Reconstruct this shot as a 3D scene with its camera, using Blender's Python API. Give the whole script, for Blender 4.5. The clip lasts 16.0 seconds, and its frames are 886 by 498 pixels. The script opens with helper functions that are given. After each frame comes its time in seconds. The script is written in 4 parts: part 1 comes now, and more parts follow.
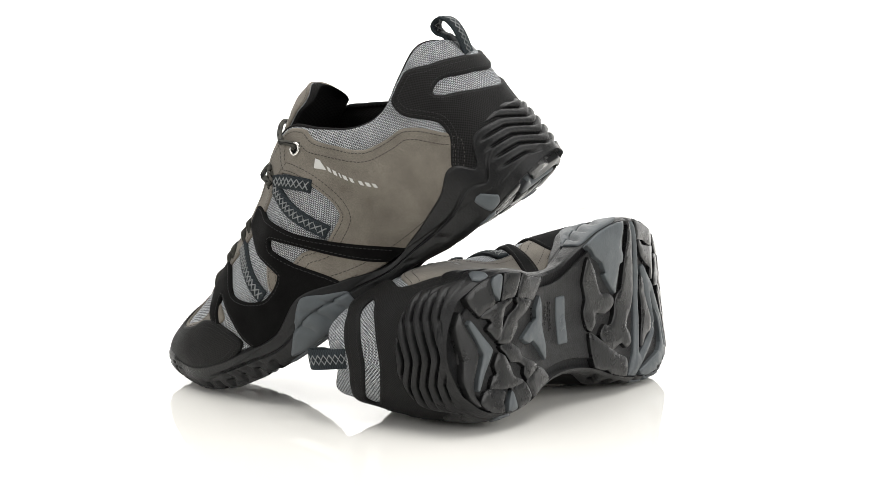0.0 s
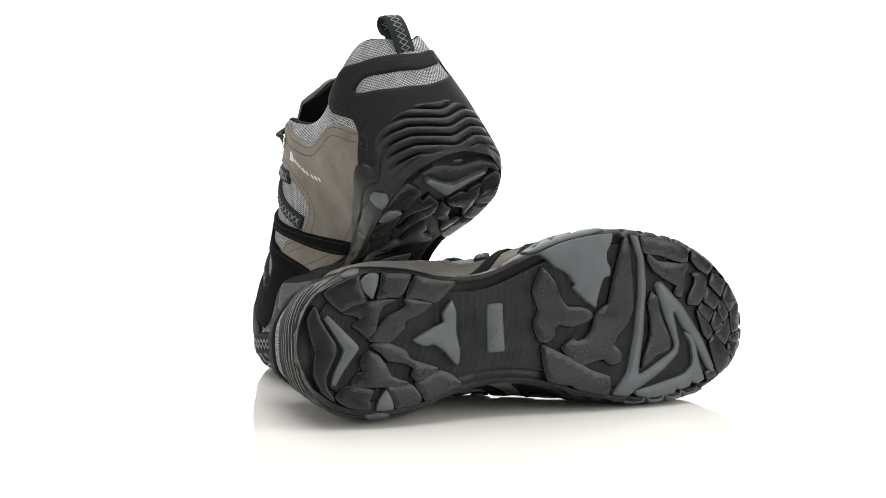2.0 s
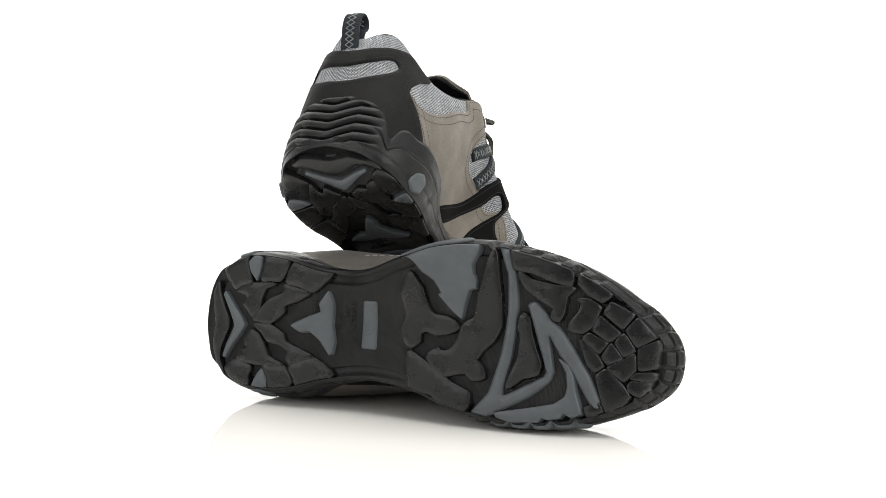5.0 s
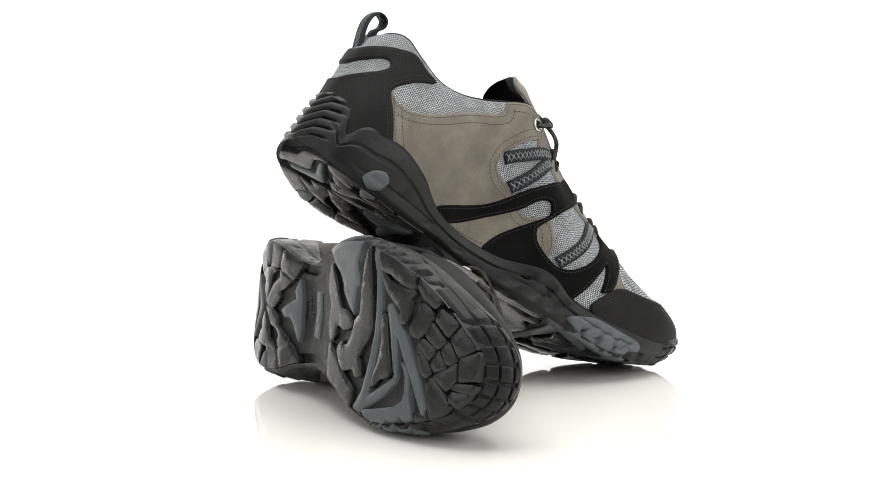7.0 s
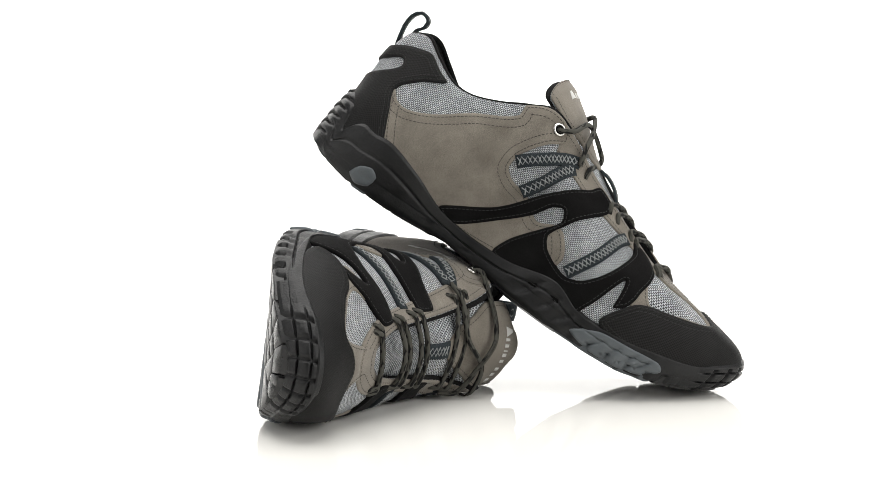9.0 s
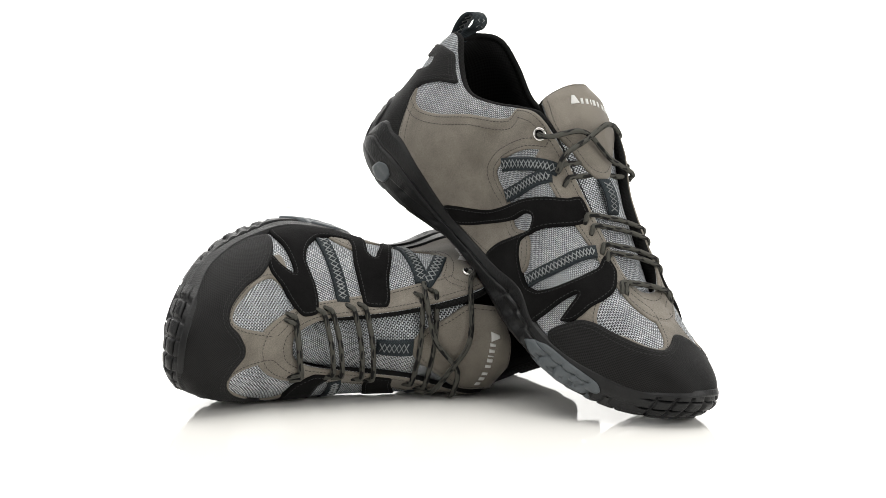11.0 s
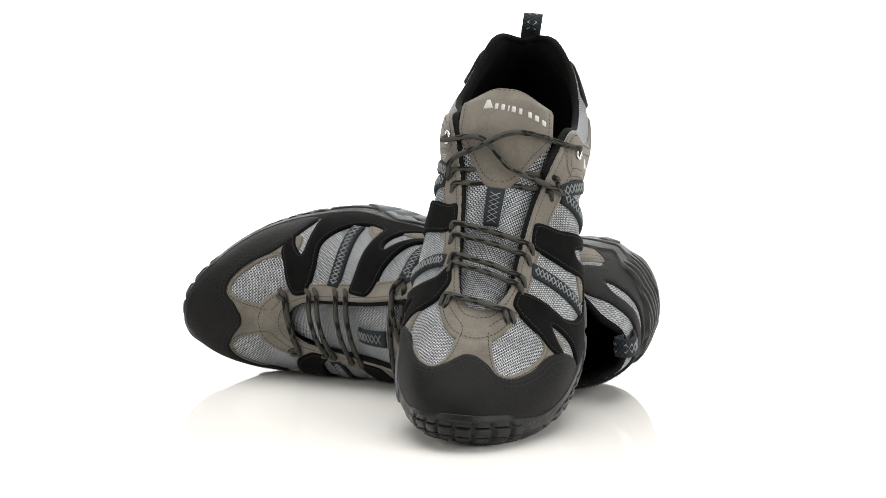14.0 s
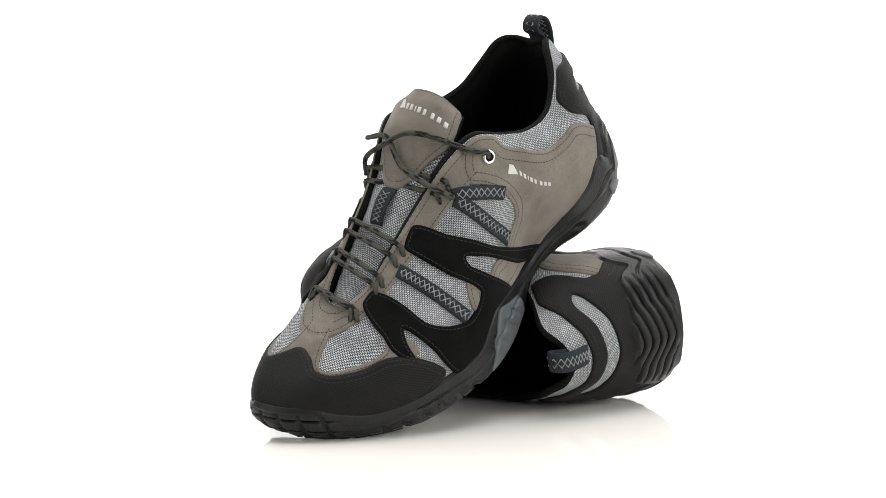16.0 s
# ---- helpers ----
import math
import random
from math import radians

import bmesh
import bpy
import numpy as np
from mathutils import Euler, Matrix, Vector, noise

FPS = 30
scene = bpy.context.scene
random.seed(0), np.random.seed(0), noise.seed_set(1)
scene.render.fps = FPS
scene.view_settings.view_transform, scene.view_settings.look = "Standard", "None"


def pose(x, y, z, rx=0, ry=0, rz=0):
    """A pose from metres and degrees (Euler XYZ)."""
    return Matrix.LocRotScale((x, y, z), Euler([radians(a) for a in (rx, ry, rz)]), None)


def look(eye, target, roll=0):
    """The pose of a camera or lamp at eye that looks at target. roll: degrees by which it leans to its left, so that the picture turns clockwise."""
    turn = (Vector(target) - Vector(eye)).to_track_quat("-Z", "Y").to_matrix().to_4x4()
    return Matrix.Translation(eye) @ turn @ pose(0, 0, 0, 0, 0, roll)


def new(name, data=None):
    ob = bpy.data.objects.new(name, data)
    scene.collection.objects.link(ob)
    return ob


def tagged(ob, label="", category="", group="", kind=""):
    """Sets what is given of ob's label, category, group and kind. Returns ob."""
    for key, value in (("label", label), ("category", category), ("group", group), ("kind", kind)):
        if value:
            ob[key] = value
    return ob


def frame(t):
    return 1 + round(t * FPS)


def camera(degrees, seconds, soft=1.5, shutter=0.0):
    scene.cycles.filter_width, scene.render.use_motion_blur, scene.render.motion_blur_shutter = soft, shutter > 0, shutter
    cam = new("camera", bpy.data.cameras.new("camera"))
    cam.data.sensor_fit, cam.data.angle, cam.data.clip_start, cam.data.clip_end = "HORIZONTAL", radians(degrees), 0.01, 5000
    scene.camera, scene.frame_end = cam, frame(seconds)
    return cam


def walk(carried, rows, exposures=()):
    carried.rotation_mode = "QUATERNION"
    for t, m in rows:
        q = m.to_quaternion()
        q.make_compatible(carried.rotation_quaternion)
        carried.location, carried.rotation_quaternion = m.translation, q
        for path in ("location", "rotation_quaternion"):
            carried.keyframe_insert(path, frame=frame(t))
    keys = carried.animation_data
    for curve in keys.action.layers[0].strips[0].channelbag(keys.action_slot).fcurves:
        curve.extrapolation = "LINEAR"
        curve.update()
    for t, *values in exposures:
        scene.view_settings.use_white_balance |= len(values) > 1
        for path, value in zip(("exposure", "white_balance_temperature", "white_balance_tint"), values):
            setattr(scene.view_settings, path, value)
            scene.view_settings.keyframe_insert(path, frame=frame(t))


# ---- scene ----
from mathutils import geometry

# ---- camera: it stands still before a turntable ----
AXIS_TURN = -17.75          # degrees a second
EYE = (0.0, -1.4925, 0.271)
cam = camera(20.62, 16.0, soft=0.5)
CAM_POSE = Matrix.Translation(EYE) @ pose(0, 0, 0, 90 - 6.902, 0, 0.091) @ pose(0, 0, 0, 0, 0, 0.2)
walk(cam, [(0.0, CAM_POSE), (16.0, CAM_POSE)])

# ---- light: a white studio with soft boxes ----
world = bpy.data.worlds.new("studio")
scene.world = world
world.use_nodes = True
world.node_tree.nodes["Background"].inputs["Color"].default_value = (1.0, 0.995, 0.985, 1)
world.node_tree.nodes["Background"].inputs["Strength"].default_value = 0.2


def soft_box(name, eye, target, w, h, watts):
    data = bpy.data.lights.new(name, "AREA")
    data.shape, data.size, data.size_y, data.energy = "RECTANGLE", w, h, watts
    data.color = (1.0, 0.985, 0.96)
    ob = new(name, data)
    ob.matrix_world = look(eye, target)
    return ob


soft_box("soft_box_top", (0.0, 0.1, 1.8), (0, 0, 0), 2.2, 2.0, 50)
soft_box("soft_box_left", (-1.6, -0.9, 0.8), (0, -0.1, 0.1), 2.2, 1.2, 15)
soft_box("soft_box_right", (1.6, -0.9, 0.8), (0, -0.1, 0.1), 2.2, 1.2, 31)
scene.view_settings.exposure = 0.0
# ---- shoe shape, in millimetres: x from heel to toe, y to the outer side, z up from the tread ----
OUTLINE = [(0, -1), (4, 17), (15, 32), (37, 42), (64, 42), (90, 36.5), (115, 36.5), (140, 46), (165, 55), (193, 58),
           (221, 55), (247, 48), (270, 37), (290, 21), (303, 4), (304, -14), (296, -26), (281, -37), (260, -46),
           (233, -51), (205, -50), (180, -45), (150, -35), (122, -31.5), (95, -35.5), (70, -43), (45, -45), (22, -40),
           (8, -28), (2, -14)]
OPENING = [(12, -1, 98), (15, 12, 103), (26, 22, 107), (40, 33, 96), (58, 38.5, 84), (78, 39.5, 86), (98, 39.5, 98),
           (118, 36, 111), (140, 30, 107), (165, 22, 92), (188, 18, 81), (210, 15, 72), (222, 10, 67), (228, 4, 64),
           (229, -1, 63.5), (229, -4, 63.5), (227, -10, 64), (217, -15, 67), (200, -17, 74.5), (178, -19, 85), (158, -21, 95),
           (138, -26, 108), (120, -31, 115), (104, -30, 108), (88, -33, 99), (70, -34, 92), (55, -30, 92), (39, -24, 100),
           (27, -18, 107), (16, -12, 103)]
WALL_TOP = [52, 51, 46, 31, 21, 14, 9, 17, 24, 13, 16, 20, 27, 41, 48, 48, 42, 32, 26, 20, 18, 26, 18, 16, 20, 31, 38,
            33, 46, 51]
TREAD = ([-5, 5, 19, 43, 76, 107, 145, 172, 199, 221, 244, 262, 279, 291, 306], [12, 7, 3, -1, -1, 2, -1, -2, -2, -1, 1, 5.5, 12, 18, 28])
NK = 30


# gentle swell and lean of the worn last: for each term in x, y, z its shift in millimetres
LAST_FORM = {(1, 0, 0): (-1.76, 0.72, 0.86), (0, 1, 0): (2.15, -1.62, -0.62), (0, 0, 1): (2.2, -0.53, -0.14),
             (2, 0, 0): (-1.67, 0.93, 0.11), (1, 1, 0): (1.39, 0.61, 0.01), (1, 0, 1): (-0.26, 0.46, 2.01),
             (0, 2, 0): (0.69, 1.02, -0.45), (0, 1, 1): (0.89, 2.11, 1.97), (0, 0, 2): (-3.89, 0.09, -1.6),
             (2, 1, 0): (-1.64, 1.98, 0.22), (2, 0, 1): (-0.29, 0.66, 1.07)}


def true_size(v):
    """Millimetres of the tables to millimetres of the shoe."""
    v = np.asarray(v, float)
    x, y, z = (v[..., 0:1] - 150) / 150, v[..., 1:2] / 50, (v[..., 2:3] - 50) / 60
    out = (v - np.array([150, 0, 0])) * np.array([1.007, 1.013, 0.98]) + np.array([150, 0, 0])
    for (i, j, k), shift in LAST_FORM.items():
        out = out + x ** i * y ** j * z ** k * np.array(shift)
    return out


def ring(table, k):
    """A closed smooth curve through the rows of a table, at the stations k (any numbers)."""
    a = np.asarray(table, float)
    if a.ndim == 1:
        a = a[:, None]
    k = np.atleast_1d(np.asarray(k, float)) % len(a)
    i = np.floor(k).astype(int)
    t = (k - i)[:, None]
    n = len(a)
    p0, p1, p2, p3 = a[(i - 1) % n], a[i % n], a[(i + 1) % n], a[(i + 2) % n]
    out = 0.5 * (2 * p1 + (p2 - p0) * t + (2 * p0 - 5 * p1 + 4 * p2 - p3) * t ** 2 + (3 * p1 - p0 - 3 * p2 + p3) * t ** 3)
    return out


def bump(k, centre, width):
    d = (np.asarray(k, float) - centre + NK / 2) % NK - NK / 2
    return np.exp(-(d / width) ** 2)


def tread_z(x, y):
    """The tread's height; the outer edge hangs a little lower."""
    x, y = np.asarray(x, float), np.asarray(y, float)
    drop = np.clip((y - 5) / 40, 0, 1) * np.interp(x, [10, 60, 200, 260], [0, 4, 4.5, 0])
    return np.interp(x, *TREAD) - drop


def outline_normal(k):
    d = ring(OUTLINE, np.asarray(k) + 0.05) - ring(OUTLINE, np.asarray(k) - 0.05)
    n = np.stack([d[:, 1], -d[:, 0]], 1)
    n = -n
    return n / np.linalg.norm(n, axis=1)[:, None]


def upper_point(k, h):
    """The upper's outside: station k round the foot, h from 0 at the sole to 1 at the opening."""
    k, h = np.broadcast_arrays(np.atleast_1d(np.asarray(k, float)), np.asarray(h, float))
    o, n = ring(OUTLINE, k), outline_normal(k)
    toe = bump(k, 14.6, 3.2)[:, None]
    heel = bump(k, 0, 1.6)[:, None]
    side = 1 - np.clip(toe + heel, 0, 1)
    foot = np.concatenate([o - 3.5 * n, np.maximum(10 + 9 * toe[:, 0], tread_z(o[:, 0], o[:, 1]) + 8)[:, None]], 1)
    top = ring(OPENING, k)
    rise = (top[:, 2] - foot[:, 2])[:, None]
    out3 = np.concatenate([n, np.zeros((len(k), 1))], 1)
    c1 = foot + out3 * (3 * side + 6 * toe - 6 * heel) + np.array([0, 0, 1.0]) * rise * (0.46 * side + 0.70 * toe + 0.3 * heel)
    c2 = top + out3 * (9 * side + 12 * heel) + np.array([0, 0, -1.0]) * rise * (0.30 * side + 0.3 * heel) + toe * np.array([40.0, 0, -13])
    full = (5.5 * bump(k, 4.8, 1.9) + 4.5 * bump(k, 24.6, 1.9) + 3.5 * bump(k, 7.2, 1.5) + 4.0 * bump(k, 20.3, 1.2))[:, None]
    c1 += out3 * full
    c2 += out3 * full
    slim = bump(k, 8.3, 1.6)[:, None]
    c1 -= out3 * slim * 2
    c2 -= out3 * slim * 3
    inner = bump(k, 16.8, 1.6)[:, None]
    c1 += inner * np.array([0, 0, 5.0])
    c2[:, :2] += (toe * n) * 14 + (inner * n) * 9
    t = h[:, None]
    return (1 - t) ** 3 * foot + 3 * (1 - t) ** 2 * t * c1 + 3 * (1 - t) * t * t * c2 + t ** 3 * top


def upper_offset(k, z, o, n):
    """How far the upper stands out from the sole's outline at the height z."""
    out = np.full(len(k), -9.0)
    for h in np.linspace(0, 0.6, 13):
        p, q = upper_point(k, h), upper_point(k, h + 0.05)
        t = (z - p[:, 2]) / np.maximum(q[:, 2] - p[:, 2], 1e-3)
        e0, e1 = ((p[:, :2] - o) * n).sum(1), ((q[:, :2] - o) * n).sum(1)
        out = np.where((t >= 0) & (t < 1), e0 + (e1 - e0) * t, out)
    return out


def wall_top(k):
    """The height of the sole's side: a step down before the heel cup, then the corner of the flank."""
    q = np.abs((np.asarray(k, float) + NK / 2) % NK - NK / 2)
    return ring(WALL_TOP, k)[:, 0] - 11 * np.exp(-((q - 2.62) / 0.2) ** 2) + 5 * np.exp(-((q - 3.2) / 0.3) ** 2)


def wall_point(k, a):
    """The sole's side: station k, a from 0 at the tread's edge to 1 at the top."""
    k, a = np.broadcast_arrays(np.atleast_1d(np.asarray(k, float)), np.asarray(a, float))
    o, n = ring(OUTLINE, k), outline_normal(k)
    zb = tread_z(o[:, 0], o[:, 1]) + 1.1
    z = zb + (wall_top(k) - zb) * a
    inset = np.interp(a, [0, 0.1, 0.3, 0.55, 0.9, 1.0], [2.2, 1.0, 0.3, 0.0, 1.2, 3.6])
    q = (k + NK / 2) % NK - NK / 2
    heel = np.clip((2.3 - np.abs(q)) * 2.2, 0, 1)
    inset = inset * (1 - 0.7 * heel * (a < 0.9)) + heel * np.clip(z - 34, 0, 30) * 0.1
    # ribs round the heel, dipping in the middle
    f = (z - 6.5 * (np.sqrt(np.minimum(np.abs(q), 1.25) ** 2 + 0.05) - 0.22) - 10) / 6.6
    groove = np.exp(-((f - np.round(f)) / 0.12) ** 2)
    swell = 0.5 - np.cos(2 * np.pi * f) * 0.5
    inset = inset + heel * ((groove * 3.2 - swell * 0.4) * np.clip((z - 13) / 4, 0, 1) * (z < 50))
    # the flank: a stepped line along its middle, crescents under it and scoops before the ball
    quiet = (1 - heel) * np.clip((np.abs(k - 14.7) - 3.2) * 2, 0, 1)
    line = 0.56 + 0.05 * np.sin(k * 1.3)
    inset = inset + quiet * (0.9 * np.exp(-((a - line) / 0.035) ** 2) - 0.7 * (a < line) * np.clip((line - a) / 0.06, 0, 1) * np.clip(a / 0.15, 0, 1))
    for kc, slant in ((4.3, 0.6), (5.4, 0.5), (6.4, 0.4), (25.1, -0.6), (24.0, -0.5), (22.9, -0.4)):
        u = (k - kc - slant * (a - 0.3) - 0.6 * (a - 0.3) ** 2) / 0.09
        inset = inset + 1.1 * np.exp(-u ** 2) * np.clip(1 - np.abs(a - 0.3) / 0.18, 0, 1)
    for kc in (20.25, 20.75, 21.35):
        u = (k - kc + 0.55 * (a - 0.45)) / 0.11
        inset = inset + 2.8 * np.exp(-np.maximum(u, 0) ** 2 * 0.25) * np.exp(-np.minimum(u, 0) ** 2 * 6) * np.clip(1.3 - np.abs(a - 0.45) / 0.28, 0, 1)
    for kc in (9.75, 10.1, 10.45, 10.8):
        u = (k - kc - 0.35 * (a - 0.4)) / 0.08
        inset = inset + 1.5 * np.exp(-u ** 2) * np.clip(1.2 - np.abs(a - 0.42) / 0.22, 0, 1)
    # notches between the lugs at the tread's edge
    g = k * 2.1 + 0.2
    ball = np.clip(2.6 - 1.6 * np.abs(np.abs(k - 14.6) - 4.0), 0, 1)
    inset = inset + ball * 3.2 * np.exp(-((g - np.round(g)) / 0.16) ** 4) * np.clip((0.36 - a) / 0.08, 0, 1)
    # leaf-shaped scoops in the grey side inserts
    for kc, slant in ((18.25, -0.5), (18.6, -0.5), (18.98, -0.5), (19.35, -0.5), (7.45, 0.7), (7.9, 0.7), (8.35, 0.7)):
        u = (k - kc - slant * (a - 0.42)) / 0.135
        inset = inset + 1.8 * np.sqrt(np.clip(1 - u ** 2 - ((a - 0.42) / 0.27) ** 2, 0, 1)) * np.clip(0.75 - 0.6 * u, 0.1, 1.3)
    # the toe bumper is cut into tiles
    toe = np.clip((2.1 - np.abs(k - 14.7)) * 3, 0, 1)
    g1, g2 = (k - 0.1) / 0.56, a * 2.6 + 0.2
    cut = np.maximum(np.exp(-((g1 - np.round(g1)) / 0.11) ** 2), np.exp(-((g2 - np.round(g2)) / 0.07) ** 2))
    inset = inset - toe * 1.2 * np.clip(a * 4, 0, 1) + toe * cut * 2.2 * (a < 0.85)
    inset = inset - np.maximum(0, upper_offset(k, z, o, n) + 4.0)
    return np.concatenate([o - inset[:, None] * n, z[:, None]], 1)


# ---- materials ----
class Nodes:
    """Short hands for building a node material round one Principled shader."""

    def __init__(self, name, colour, rough, metal=0.0):
        self.m = bpy.data.materials.new(name)
        self.m.use_nodes = True
        self.t = self.m.node_tree
        self.b = self.t.nodes["Principled BSDF"]
        self.b.inputs["Base Color"].default_value = (*colour, 1)
        self.b.inputs["Roughness"].default_value = rough
        self.b.inputs["Metallic"].default_value = metal

    def node(self, kind, **values):
        n = self.t.nodes.new(kind)
        for key, v in values.items():
            n.inputs[key.replace("_", " ")].default_value = v
        return n

    def link(self, a, b):
        self.t.links.new(a, b)

    def coords(self, uv=False, scale=(1, 1, 1)):
        c = self.node("ShaderNodeTexCoord")
        m = self.node("ShaderNodeMapping")
        m.inputs["Scale"].default_value = scale
        self.link(c.outputs["UV" if uv else "Object"], m.inputs["Vector"])
        return m.outputs["Vector"]

    def noise(self, vec, scale, detail=4, rough=0.6):
        n = self.node("ShaderNodeTexNoise", Scale=scale, Detail=detail, Roughness=rough)
        self.link(vec, n.inputs["Vector"])
        return n.outputs["Fac"]

    def ramp(self, fac, stops):
        r = self.node("ShaderNodeValToRGB")
        el = r.color_ramp.elements
        while len(el) < len(stops):
            el.new(0.5)
        for e, (p, c) in zip(el, stops):
            e.position, e.color = p, (*c, 1)
        self.link(fac, r.inputs["Fac"])
        return r.outputs["Color"]

    def mix(self, fac, a, b, blend="MIX"):
        x = self.node("ShaderNodeMix")
        x.data_type, x.blend_type = "RGBA", blend
        if isinstance(fac, float):
            x.inputs[0].default_value = fac
        else:
            self.link(fac, x.inputs[0])
        self.link(a, x.inputs[6])
        self.link(b, x.inputs[7])
        return x.outputs[2]

    def colour(self, c):
        self.link(c, self.b.inputs["Base Color"])

    def bumps(self, *heights):
        """(height socket, strength, distance in metres), from coarse to fine."""
        last = None
        for h, s, d in heights:
            b = self.node("ShaderNodeBump", Strength=s, Distance=d)
            self.link(h, b.inputs["Height"])
            if last:
                self.link(last, b.inputs["Normal"])
            last = b.outputs["Normal"]
        self.link(last, self.b.inputs["Normal"])


def suede(name, dark, light, sheen):
    n = Nodes(name, dark, 0.95)
    v = n.coords()
    c1 = n.ramp(n.noise(v, 45, 5), [(0.3, dark), (0.7, light)])
    c2 = n.ramp(n.noise(v, 1900, 2), [(0.3, (0.7, 0.7, 0.7)), (0.7, (1.2, 1.2, 1.2))])
    n.colour(n.mix(1.0, c1, c2, "MULTIPLY"))
    n.b.inputs["Sheen Weight"].default_value = sheen
    n.b.inputs["Sheen Roughness"].default_value = 0.5
    n.b.inputs["Specular IOR Level"].default_value = 0.2 if dark[0] > 0.05 else 0.05
    n.bumps((n.noise(v, 120, 3), 0.25, 0.0006), (n.noise(v, 1700, 2), 0.5, 0.0003))
    return n.m


def rubber(name, dark, light, rough, ribs=False, gloss=0.33, relief=0.3):
    n = Nodes(name, dark, rough)
    v = n.coords()
    n.colour(n.ramp(n.noise(v, 60, 6), [(0.35, dark), (0.75, light)]))
    r = n.ramp(n.noise(v, 90, 4), [(0.3, (rough - 0.08,) * 3), (0.7, (rough + 0.12,) * 3)])
    n.link(r, n.b.inputs["Roughness"])
    n.b.inputs["Specular IOR Level"].default_value = gloss
    grain = n.noise(v, 900, 3)
    if ribs:
        w = n.node("ShaderNodeTexWave", Scale=420.0, Distortion=0.0)
        w.bands_direction = "X"
        n.link(v, w.inputs["Vector"])
        n.bumps((w.outputs["Fac"], 0.6, 0.0004), (grain, 0.15, 0.0003))
    else:
        n.bumps((n.noise(v, 700, 2), relief, 0.0005), (grain, 0.12, 0.0003))
    return n.m


def woven(name, light, mid, dark, width, height):
    """An open mesh: pale dashes in rows over dark thread, by the UV in metres."""
    n = Nodes(name, mid, 0.75)
    v = n.coords(uv=True, scale=(1 / width, 1 / height, 1))
    b = n.node("ShaderNodeTexBrick", Scale=1.0)
    b.offset, b.offset_frequency = 0.5, 2
    for key, c in (("Color1", light), ("Color2", mid), ("Mortar", dark)):
        b.inputs[key].default_value = (*c, 1)
    b.inputs["Mortar Size"].default_value = 0.2
    b.inputs["Mortar Smooth"].default_value = 0.5
    b.inputs["Brick Width"].default_value, b.inputs["Row Height"].default_value = 1.0, 1.0
    n.link(v, b.inputs["Vector"])
    tone = n.ramp(n.noise(n.coords(), 60, 3), [(0.3, (0.8, 0.8, 0.8)), (0.7, (1.15, 1.15, 1.15))])
    n.colour(n.mix(1.0, b.outputs["Color"], tone, "MULTIPLY"))
    inv = n.node("ShaderNodeMath")
    inv.operation = "SUBTRACT"
    inv.inputs[0].default_value = 1.0
    n.link(b.outputs["Fac"], inv.inputs[1])
    n.bumps((inv.outputs[0], 0.8, 0.0005))
    return n.m


def textile(name, dark, light, scale, rough=0.6, depth=0.0004):
    """Fine woven or ribbed synthetic cloth."""
    n = Nodes(name, dark, rough)
    v = n.coords(uv=True, scale=(scale, scale, 1))
    c = n.node("ShaderNodeTexChecker", Scale=1.0)
    c.inputs["Color1"].default_value, c.inputs["Color2"].default_value = (*dark, 1), (*light, 1)
    n.link(v, c.inputs["Vector"])
    tone = n.ramp(n.noise(n.coords(), 40, 4), [(0.3, (0.75, 0.75, 0.75)), (0.7, (1.2, 1.2, 1.2))])
    n.colour(n.mix(1.0, c.outputs["Color"], tone, "MULTIPLY"))
    n.b.inputs["Specular IOR Level"].default_value = 0.14
    n.bumps((c.outputs["Fac"], 0.5, depth), (n.noise(n.coords(), 700, 2), 0.2, 0.0003))
    return n.m


def cord(name):
    n = Nodes(name, (0.05, 0.05, 0.042), 0.85)
    v = n.coords(uv=True, scale=(140, 420, 1))
    flecks = n.ramp(n.noise(v, 1.0, 1), [(0.52, (0.058, 0.057, 0.049)), (0.57, (0.006, 0.006, 0.006))])
    n.colour(flecks)
    n.b.inputs["Specular IOR Level"].default_value = 0.2
    w = n.node("ShaderNodeTexChecker", Scale=1000.0)
    n.link(n.coords(uv=True), w.inputs["Vector"])
    n.bumps((w.outputs["Fac"], 0.7, 0.0005))
    return n.m


M_SUEDE = suede("taupe_suede", (0.122, 0.109, 0.090), (0.196, 0.177, 0.149), 0.15)
M_BLACK_SUEDE = suede("black_suede", (0.003, 0.003, 0.003), (0.007, 0.007, 0.007), 0.02)
M_RUBBER = rubber("black_rubber", (0.007, 0.0072, 0.0075), (0.012, 0.0123, 0.0128), 0.28)
M_SIDE = rubber("grained_rubber", (0.0055, 0.0057, 0.006), (0.010, 0.0103, 0.0108), 0.38, gloss=0.25, relief=0.6)
M_RIBBED = rubber("ribbed_rubber", (0.008, 0.0082, 0.0086), (0.015, 0.0153, 0.0158), 0.38, ribs=True)
M_GREY_RUBBER = rubber("grey_rubber", (0.066, 0.075, 0.081), (0.086, 0.097, 0.104), 0.42)
M_MESH = woven("open_mesh", (0.56, 0.585, 0.60), (0.33, 0.355, 0.375), (0.014, 0.015, 0.017), 0.0018, 0.00105)
M_CAP = textile("black_synthetic", (0.004, 0.004, 0.004), (0.012, 0.012, 0.012), 1100)
M_LINING = textile("black_lining", (0.003, 0.003, 0.003), (0.008, 0.008, 0.008), 700, 0.9, 0.0008)
M_WEBBING = textile("slate_webbing", (0.012, 0.016, 0.019), (0.026, 0.033, 0.037), 1300, 0.7)
M_THREAD = Nodes("black_thread", (0.007, 0.007, 0.007), 0.8).m
